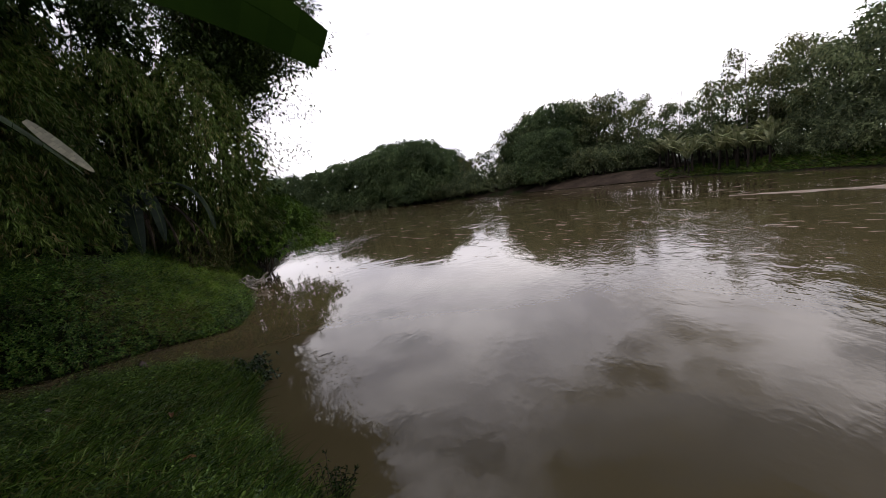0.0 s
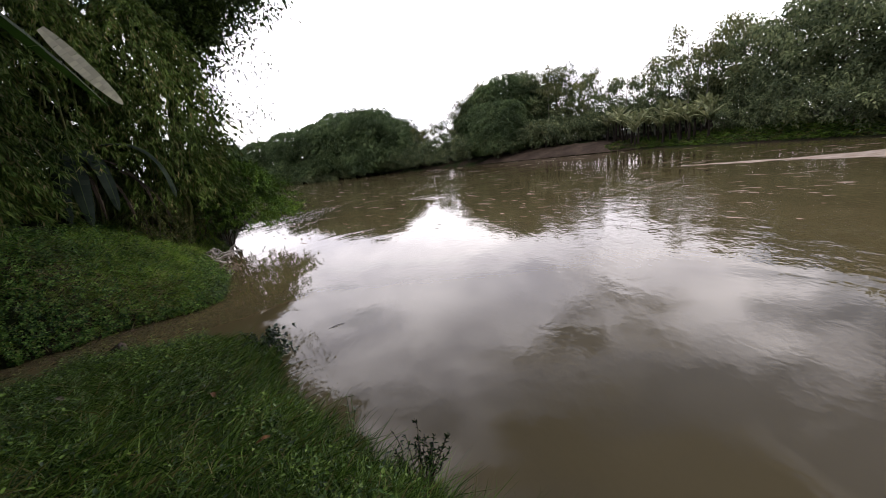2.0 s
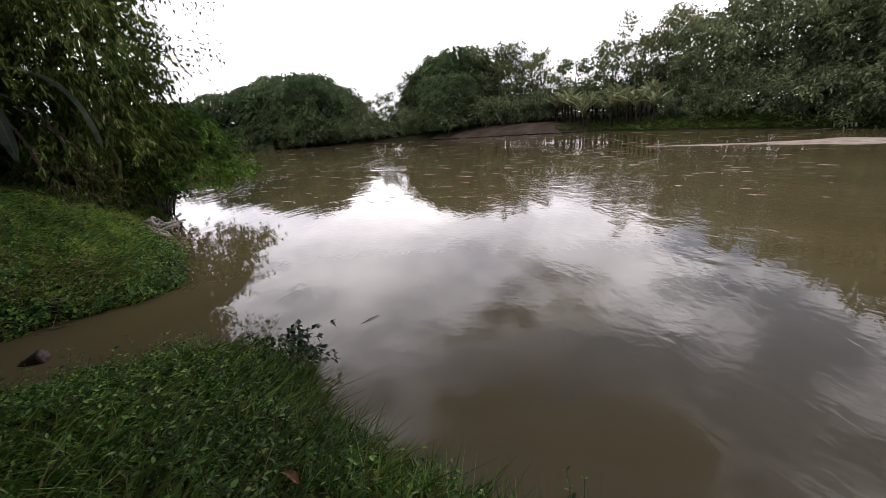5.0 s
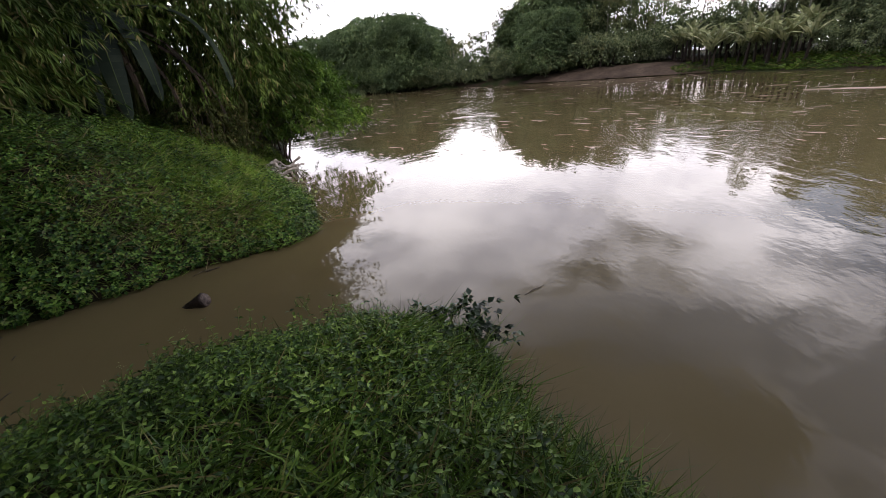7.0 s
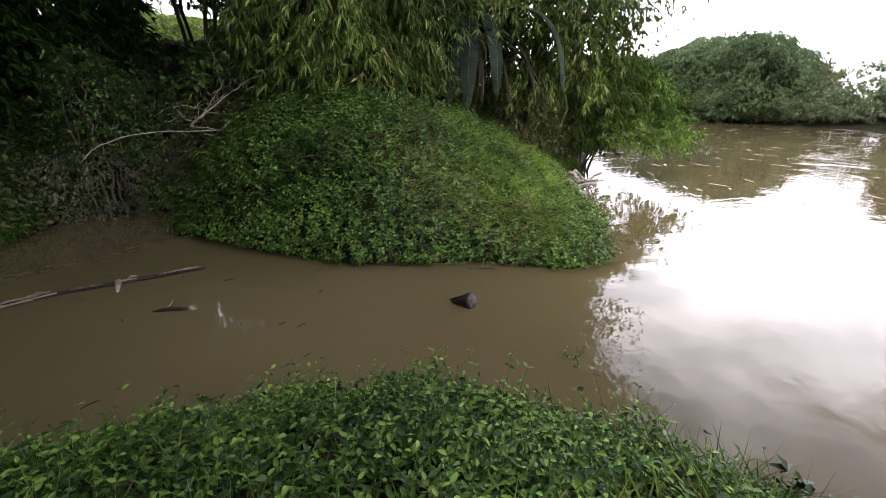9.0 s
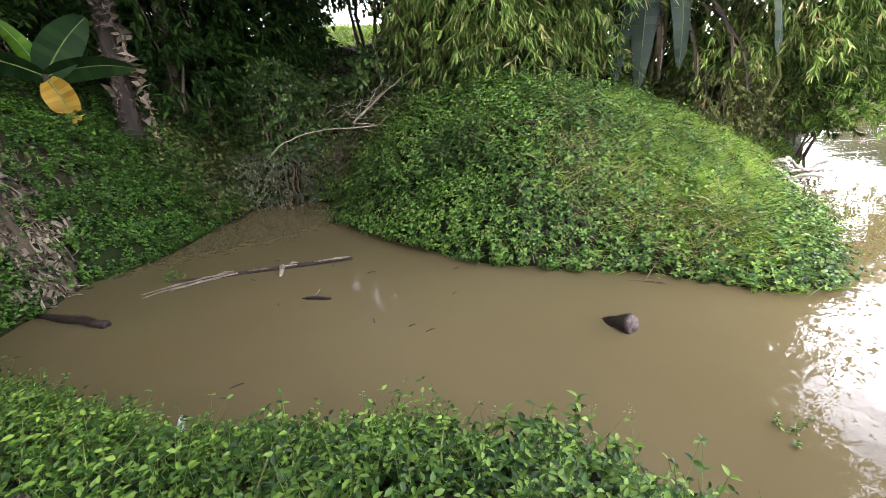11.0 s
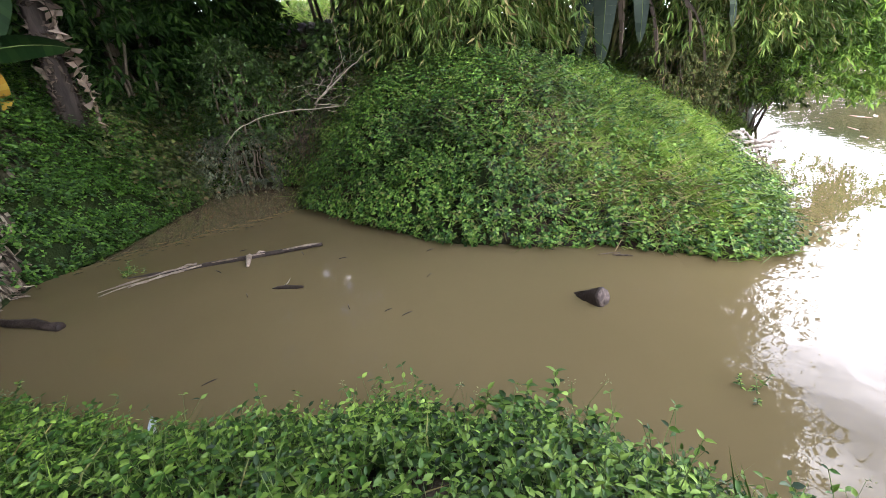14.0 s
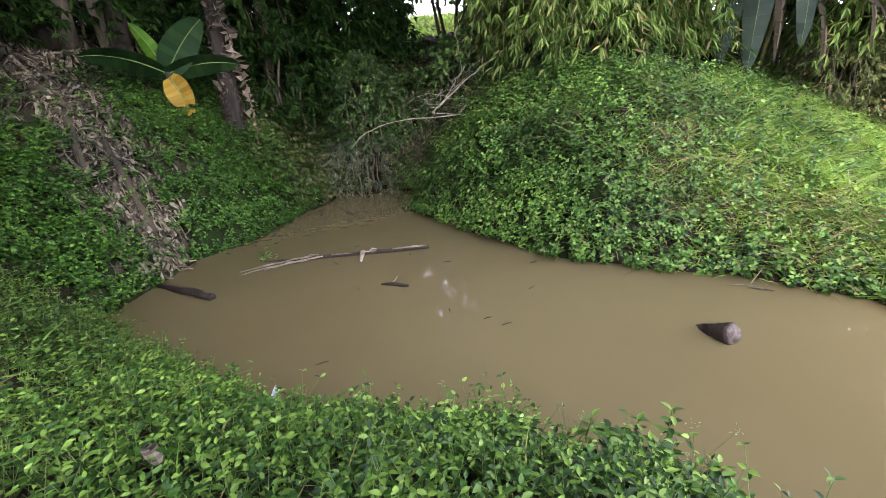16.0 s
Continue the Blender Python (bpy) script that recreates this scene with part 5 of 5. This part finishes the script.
def small_wood():
    rng = np.random.default_rng(103)
    simple("drift_stick", Pile().add(*tube(arc((-4.53, 0.68, -0.005), (-4.33, 0.97, 0.02), -0.015, 6, 0.004, rng), [0.012, 0.02, 0.024, 0.024, 0.02, 0.012], 7)), WET_WOOD, "short dark stick floating in the inlet", "stick")
    simple("drift_twig", Pile().add(*tube([(-4.49, 0.80, 0.02), (-4.47, 0.84, 0.05), (-4.50, 0.88, 0.085)], [0.007, 0.006, 0.003], 5)), TWIG, "pale forked twig standing on the drifting stick", "twig")
    root = thing("drift_log", "dark waterlogged log end in the inlet", "log", (-5.2, -1.5, 0.0))
    line = arc((-0.36, -0.5, 0.0), (0.31, 0.27, 0.025), -0.01, 7, 0.008, rng)
    part("bark", Pile().add(*tube(line, np.linspace(0.036, 0.052, 7), 12, 0.08, rng)).mesh("bark", WET_WOOD, True), root)
    ax = unit(line[-1] - line[-2])
    part("cut_face", Pile().add(*tube([line[-1] + 0.002 * ax, line[-1] + 0.01 * ax], [0.042, 0.040], 12)).mesh("cut_face", WET_WOOD), root, "dull dark broken end")
    for k in range(14):
        x, y = rng.uniform(-6, -1.5), 0
        y = rng.uniform(-1.5, 3.0)
        if inland(np.array([x]), np.array([y]))[0] > -0.08:
            continue
        a = rng.uniform(0, 6.28)
        L = rng.uniform(0.04, 0.13)
        simple("drift_twig", Pile().add(*tube(arc((x, y, 0.002), (x + L * math.cos(a), y + L * math.sin(a), 0.006), -0.004, 4), [0.003, 0.005, 0.005, 0.002], 5)), WET_WOOD, "tiny dark twig floating on the inlet", "twig", group="drifting twigs")
    for a, b, r in (((1.55, 3.42, 0.0), (1.78, 3.62, 0.01), 0.006), ((-3.0, 4.22, 0.0), (-2.83, 4.36, 0.015), 0.010), ((-2.98, 4.60, 0.005), (-2.86, 4.82, 0.02), 0.009), ((-3.1, 4.1, 0.0), (-2.95, 4.3, 0.03), 0.006), ((-3.6, 3.72, 0.0), (-3.5, 3.8, 0.01), 0.006)):
        simple("drift_stick", Pile().add(*tube(arc(a, b, -0.006, 6, 0.004, rng), [0.4 * r, r, r, 0.9 * r, 0.8 * r, 0.4 * r], 6)), DRY_STICK, "thin brown stick floating at the mound's foot" if a[0] < 0 else "thin stick drifting on the river", "stick", group="drifting sticks")
    # fallen banana stems and poles on the littered slope
    for k, (x, y, L, az, r) in enumerate([(-6.25, -2.15, 1.1, 215, 0.055), (-6.7, -2.9, 0.9, 205, 0.05), (-5.75, -2.1, 0.7, 170, 0.02), (-7.6, -3.2, 0.8, 240, 0.06), (-5.7, -2.0, 0.75, 205, 0.015), (-5.9, -1.95, 0.6, 185, 0.012)]):
        s = np.linspace(0, 1, 7)
        xs, ys = x + L * s * math.cos(radians(az)), y + L * s * math.sin(radians(az))
        line = np.stack([xs, ys, np.maximum(land(xs, ys), 0) + r * 0.7 + 0.02], -1)
        simple("fallen_log", Pile().add(*tube(line, np.full(7, r) * rng.uniform(0.85, 1.1, 7), 8, 0.05, rng)), DRY_BLADE if r > 0.03 else TWIG, "dry fallen banana trunk lying on the littered slope", "log", group="fallen trunks on the slope")


def fallen_leaves_on_bank():
    """Single dead leaves lying on the near bank's weeds."""
    rng = np.random.default_rng(121)
    for x, y, L, mat, label in ((-1.55, -1.05, 0.13, DRY_BLADE, "curled pale dead leaf lying on the near bank's weeds"), (-1.75, -0.55, 0.16, DRY_BLADE, "dry grey-brown leaf lying on the near bank's weeds"), (1.62, 0.12, 0.14, RUST_LEAF, "rust-brown dead leaf lying in the grass"),
                                (2.5, -0.6, 0.12, RUST_LEAF, "rust-brown dead leaf lying in the grass"), (0.4, -0.2, 0.13, DRY_BLADE, "dry grey-brown leaf lying on the near bank's weeds"), (-1.2, -1.3, 0.12, RUST_LEAF, "brown dead leaf among the weeds")):
        a = rng.uniform(0, 6.28)
        s = np.linspace(-0.5, 0.5, 9)
        pts = np.stack([x + L * s * math.cos(a), y + L * s * math.sin(a), float(land(x, y)) + 0.12 + 0.08 * L * np.cos(5 * s)], -1)
        simple("fallen_leaf", blade(pts, 0.4 * L, rng.uniform(-25, 25), -0.4, 0.05, rng), mat, label, "leaf", False, group="dead leaves on the near bank")


def dry_litter():
    rng = np.random.default_rng(104)
    pile = Pile()
    for k in range(1500):
        y = rng.uniform(-5.8, -1.85)
        x = -6.1 + 1.26 * (y + 2.0) + (0.55 + 0.15 * max(0.0, -3.0 - y)) * rng.standard_normal()
        if inland(np.array([x]), np.array([y]))[0] < 0.02:
            continue
        a, L = rng.uniform(0, 6.28) if k % 4 == 0 else 4.0 + 0.45 * rng.standard_normal(), rng.uniform(0.12, 0.55)
        s = np.linspace(-0.5, 0.5, 8)
        curl = rng.uniform(0, 3.0)
        xs, ys = x + L * s * np.cos(a + curl * s), y + L * s * np.sin(a + curl * s)
        pts = np.stack([xs, ys, np.maximum(land(xs, ys), 0) + rng.uniform(0.02, 0.10) + 0.012 * rng.standard_normal(8)], -1)
        b = blade(pts, rng.uniform(0.02, 0.085), rng.uniform(-50, 50), rng.uniform(-0.9, 0.9), 0.18, rng)
        pile.add(np.concatenate(b.v), [np.concatenate(p) for p in b.p.values() if p])
    stuff("dry_leaf_litter", pile, DRY_BLADE, "heap of dry grey-brown banana leaves down the slope", "leaf litter")
    pile = Pile()
    for k in range(260):
        x, y = rng.uniform(-13.5, -8.5), rng.uniform(-5.5, 0.8)
        if inland(np.array([x]), np.array([y]))[0] < 1.3:
            continue
        a, L = rng.uniform(0, 6.28), rng.uniform(0.15, 0.6)
        s = np.linspace(-0.5, 0.5, 5)
        xs, ys = x + L * s * math.cos(a), y + L * s * math.sin(a)
        pts = np.stack([xs, ys, land(xs, ys) + rng.uniform(0.02, 0.08)], -1)
        b = blade(pts, rng.uniform(0.05, 0.18), rng.uniform(-40, 40), rng.uniform(-0.6, 0.6), 0.3, rng)
        pile.add(np.concatenate(b.v), [np.concatenate(p) for p in b.p.values() if p])
    stuff("fallen_leaves", pile, DRY_BLADE, "scattered dry leaves under the old bananas", "leaf litter")


def dead_branch():
    rng = np.random.default_rng(105)
    root = thing("dead_branch", "bleached dead branch arching over the head of the inlet", "branch", (-8.7, 2.4, 1.55))
    at = np.array((-8.7, 2.4, 1.55))

    def bough(name, line, r0, r1, n=12):
        line = np.asarray(line, float)
        k = np.linspace(0, len(line) - 1, n)
        p = np.stack([np.interp(k, np.arange(len(line)), line[:, i]) for i in range(3)], -1) - at
        p[1:-1] += 0.008 * rng.standard_normal((n - 2, 3))
        part(name, Pile().add(*tube(p, np.linspace(r0, r1, n), 6, 0.08, rng)).mesh(name, TWIG, True), root)

    bough("bough", [(-8.68, 0.69, 1.07), (-8.68, 0.90, 1.28), (-8.68, 1.16, 1.43), (-8.66, 1.55, 1.53), (-8.62, 1.95, 1.55), (-8.6, 2.45, 1.54), (-8.6, 2.9, 1.56), (-8.62, 3.1, 1.72)], 0.008, 0.013, 16)
    for line, r in ((((-8.6, 2.38, 1.63), (-8.62, 2.8, 1.95), (-8.65, 3.25, 2.3), (-8.7, 3.7, 2.55)), 0.024), (((-8.58, 2.5, 1.72), (-8.6, 2.85, 2.12), (-8.6, 3.1, 2.45)), 0.015), (((-8.6, 2.38, 1.63), (-8.6, 2.9, 1.57), (-8.62, 3.4, 1.5)), 0.015),
                    (((-8.6, 2.7, 1.88), (-8.6, 3.0, 1.87), (-8.62, 3.3, 1.78)), 0.009), (((-8.6, 2.75, 1.9), (-8.75, 2.4, 2.0), (-8.8, 2.1, 1.95), (-8.85, 1.9, 1.8)), 0.008), (((-8.65, 2.9, 2.05), (-8.8, 2.75, 2.4), (-8.85, 2.5, 2.55)), 0.007),
                    (((-8.9, 3.15, 2.2), (-9.0, 3.1, 2.9), (-9.05, 2.95, 3.5)), 0.010), (((-8.9, 3.3, 2.35), (-8.95, 3.35, 2.9), (-9.0, 3.5, 3.4)), 0.006), (((-8.6, 2.6, 1.5), (-8.55, 2.85, 1.42), (-8.5, 3.0, 1.3)), 0.009),
                    (((-8.6, 3.0, 2.15), (-8.5, 3.2, 2.0), (-8.45, 3.35, 1.75)), 0.006), (((-8.7, 1.5, 1.5), (-8.9, 1.2, 1.62), (-9.0, 0.95, 1.6)), 0.005), (((-8.62, 2.55, 1.75), (-8.7, 2.6, 2.1), (-8.75, 2.55, 2.35)), 0.006)):
        bough("twig", line, 0.75 * r, 0.3 * r)


def dry_brush():
    """The dead brushwood heaped at the head of the inlet: a fan of thin crooked sticks."""
    rng = np.random.default_rng(109)
    root = thing("brushwood", "heap of dead brown brushwood under the hanging bamboo", "brushwood", ground_at(-9.15, 2.75))
    base = np.array(root.matrix_basis.translation)
    for k in range(70):
        foot = np.array((-9.2 + 0.35 * rng.standard_normal(), 2.7 + 0.45 * rng.standard_normal(), rng.uniform(0.7, 2.2))) - base
        a, L = rng.uniform(0, 6.28), rng.uniform(0.35, 1.1)
        way = np.array([0.35 * math.cos(a) + 0.15, 0.8 * math.sin(a), rng.uniform(-0.8, 0.7)])
        part("stick", Pile().add(*tube(arc(foot, foot + L * way, rng.uniform(-0.12, 0.12), 6, 0.03, rng), np.linspace(0.008, 0.002, 6) * rng.uniform(0.6, 1.3), 4)).mesh("stick", DRY_STICK if k % 3 else TWIG, True), root)


def vines():
    """Dry strands and dead leaves that hang down the dark earth at the head of the inlet."""
    rng = np.random.default_rng(106)
    pile, dead = Pile(), Pile()
    for k in range(150):
        y = rng.uniform(0.0, 3.3) if k < 30 else rng.normal(2.55, 0.4)
        x = -9.55 + 0.25 * rng.standard_normal() + 0.35 * (y > 2.0)
        z = (0.5 + 0.5 * float(land(x - 0.9, y))) * rng.uniform(0.5, 1.0) + 0.2
        a = (x - rng.uniform(0.1, 0.5), y, z)
        b = (x + 0.25, y + 0.15 * rng.standard_normal(), max(0.03, z - rng.uniform(0.3, 1.1)))
        line = arc(a, b, -0.12, 6, 0.025, rng)
        pile.add(*tube(line, np.linspace(0.007, 0.003, 6) * rng.uniform(0.6, 1.3), 4))
        n = 7
        spot = line[rng.integers(0, 6, n)] + 0.03 * rng.standard_normal((n, 3))
        L = rng.uniform(0.04, 0.10, n)
        dead.add(*kites(spot, unit(0.5 * rng.standard_normal((n, 3)) + [0.1, 0, -1.0]), L, 0.3 * L, rng))
    stuff("dry_vines", pile, DRY_STICK, "dry brown vines hanging over the dark earth bank", "vines")
    stuff("dead_vine_leaves", dead, DEAD_LEAF, "withered brown leaves on the hanging vines", "vines")


def debris_heap():
    rng = np.random.default_rng(107)
    root = thing("root_debris", "heap of pale washed-up roots at the waterline", "debris", (-4.9, 10.55, 0.0))
    for k in range(26):
        a, L = rng.uniform(0, 6.28), rng.uniform(0.2, 0.6)
        c = 0.25 * rng.standard_normal(3) * [1, 1, 0] + [0, 0, rng.uniform(0.05, 0.45)]
        o = 0.5 * L * np.array([math.cos(a), math.sin(a), 0.5 * rng.standard_normal()])
        part("root", Pile().add(*tube(arc(c - o, c + o, rng.uniform(-0.1, 0.1), 6, 0.02, rng), np.linspace(0.05, 0.02, 6) * rng.uniform(0.5, 1.2), 6, 0.1, rng)).mesh("root", DEBRIS, True), root)


def plastic_scrap():
    rng = np.random.default_rng(108)
    b = Pile()
    gx, gy = np.meshgrid(np.linspace(-0.03, 0.03, 7), np.linspace(-0.10, 0.10, 7), indexing="ij")
    z = 0.02 * ripple(gx * 30, gy * 30, 0.6) + 0.02
    i, j = np.meshgrid(np.arange(6), np.arange(6), indexing="ij")
    k = i * 7 + j
    b.add(np.stack([gx, gy, z], -1), [np.stack([k, k + 7, k + 8, k + 1], -1).reshape(-1, 4)])
    ob = simple("plastic_scrap", b, PLASTIC, "crumpled white plastic scrap at the water's edge", "litter")
    ob.matrix_basis = pose(-2.74, -0.28, 0.085, 65, 10, 50)


def sprig(name, label, at, tall, leaf, stems, seed, mat, rich=True, lean=0.3, spread=0.05, nodes=6):
    rng = np.random.default_rng(seed)
    root = thing(name, label, "plant", at)
    base = np.concatenate([spread * rng.standard_normal((stems, 2)), np.full((stems, 1), -0.03)], 1)
    green, wood = Pile(), Pile()
    tip = herbs(green, base, rng, tall, leaf, rich, nodes, lean)
    stalks(wood, base, tip, 0.004)
    part("foliage", green.mesh("foliage", mat), root, kind="stuff")
    part("stalk", wood.mesh("stalk", STEM), root, kind="stuff")


def twiggy_shrub():
    """The sparse upright shrub at the near waterline."""
    rng = np.random.default_rng(120)
    root = thing("twiggy_shrub", "sparse dark twiggy shrub at the water's edge", "shrub", (3.66, -0.3, 0.0))
    green = Pile()
    for k in range(22):
        a = rng.uniform(0, 6.28)
        h = rng.uniform(0.25, 0.5) if k else 0.68
        wide = 0.3 if k else 0.06
        end = np.array([wide * math.cos(a) * rng.uniform(0.2, 1), wide * math.sin(a) * rng.uniform(0.2, 1), h])
        line = arc((0.03 * math.cos(a), 0.03 * math.sin(a), -0.1), end, -0.03, 7, 0.01, rng)
        part("stem", Pile().add(*tube(line, np.linspace(0.006, 0.002, 7), 5)).mesh("stem", BARK, True), root)
        n = 34
        u = rng.uniform(0.15, 1, n)
        spot = np.stack([np.interp(u, np.linspace(0, 1, 7), line[:, i]) for i in range(3)], -1)
        L = rng.uniform(0.025, 0.055, n)
        green.add(*kites(spot, around(n, rng, 0.5, 0.5), L, L * 0.35, rng))
    part("foliage", green.mesh("foliage", SHADED_LEAF), root, kind="stuff")


def river_foam():
    """A drifting band of pale foam on the far side of the stream."""
    n = 60
    s = np.linspace(0, 1, n)
    cx, cy = 19.3 + 16.5 * s, 27.0 - 13.5 * s
    wide = 0.3 + 10.0 * s**1.4 * (1 + 0.35 * np.sin(17 * s) + 0.2 * np.sin(41 * s))
    nx, ny = 0.63, 0.77
    left = np.stack([cx + nx * wide * 0.5, cy + ny * wide * 0.5, np.full(n, 0.004)], -1)
    mid = np.stack([cx, cy, np.full(n, 0.03)], -1)
    right = np.stack([cx - nx * wide * 0.5, cy - ny * wide * 0.5 + 0.3 * np.sin(29 * s), np.full(n, 0.004)], -1)
    v = np.concatenate([left, mid, right])
    i = np.arange(n - 1)
    quads = np.concatenate([np.stack([i, i + n, i + n + 1, i + 1], -1), np.stack([i + n, i + 2 * n, i + 2 * n + 1, i + n + 1], -1)])
    ob = new("river_foam", mesh_of("river_foam", v, [quads[:, ::-1]], FOAM, True))
    tagged(ob, "pale band of foam drifting along the far current", "foam", kind="stuff")


def glint_flecks():
    """Short pale streaks strewn over the moving water in place of white glints."""
    rng = np.random.default_rng(131)
    pile = Pile()
    for k in range(420):
        az, dist = rng.uniform(-50, 24), 14 * 6 ** rng.uniform(0, 1)
        x, y = from_eye(az, dist)
        if inland(np.array([x]), np.array([y]))[0] > -1.0:
            continue
        L, W = rng.uniform(0.25, 1.3) * dist / 35, rng.uniform(0.04, 0.13) * dist / 35
        a = radians(-38) + 0.35 * rng.standard_normal()
        u, v = np.array([math.cos(a), math.sin(a), 0]), np.array([-math.sin(a), math.cos(a), 0])
        s = np.linspace(-1, 1, 6)[:, None]
        mid = np.array([x, y, 0.006]) + 0.5 * L * s * u + 0.2 * W * np.sin(5 * s + k) * v
        w = W * np.sqrt(np.maximum(1 - s * s, 0.02)) * rng.uniform(0.6, 1.2, (6, 1))
        i = np.arange(5)
        pile.add(np.concatenate([mid + w * v, mid - w * v]), [np.stack([i, i + 6, i + 7, i + 1], -1)])
    stuff("glint_flecks", pile, FOAM, "pale flecks strewn along the current as painted glints", "foam")


glint_flecks()
stump()
fallen_leaves_on_bank()
floating_log()
small_wood()
dry_litter()
dead_branch()
dry_brush()
vines()
debris_heap()
plastic_scrap()
sprig("water_sprig", "small sprig growing out of the shallow water", (-1.04, 3.22, 0.0), 0.10, 0.035, 6, 110, HERB)
sprig("water_sprig", "few green leaves standing in the inlet", (-5.97, -0.78, 0.0), 0.13, 0.05, 7, 111, HERB)
thicket("leafy_clump", "dark broad-leaved clump at the tip of the near bank", (0.86, 2.30, 0.06), (0.26, 0.24), 0.40, 95, 0.075, 112, DARK_HERB, low=-0.05, stems=9, category="plant", narrow=0.55, hang=0.25, nodes=3, fan=4, lump=0.4, wood=STEM)
sprig("leafy_clump", "leafy clump leaning from the bank over the inlet", ground_at(-1.3, 1.55), 0.15, 0.08, 20, 113, HERB, spread=0.15)
sprig("shallow_weed", "weed straggling into the shallow water", (-1.95, 0.95, 0.02), 0.14, 0.045, 16, 114, HERB, spread=0.16, lean=0.7)
twiggy_shrub()
sprig("waterside_weed", "tall thin weed standing at the water's edge", ground_at(3.05, -0.15), 0.45, 0.04, 7, 115, CREEPER, spread=0.07, lean=0.2, nodes=8)
river_foam()
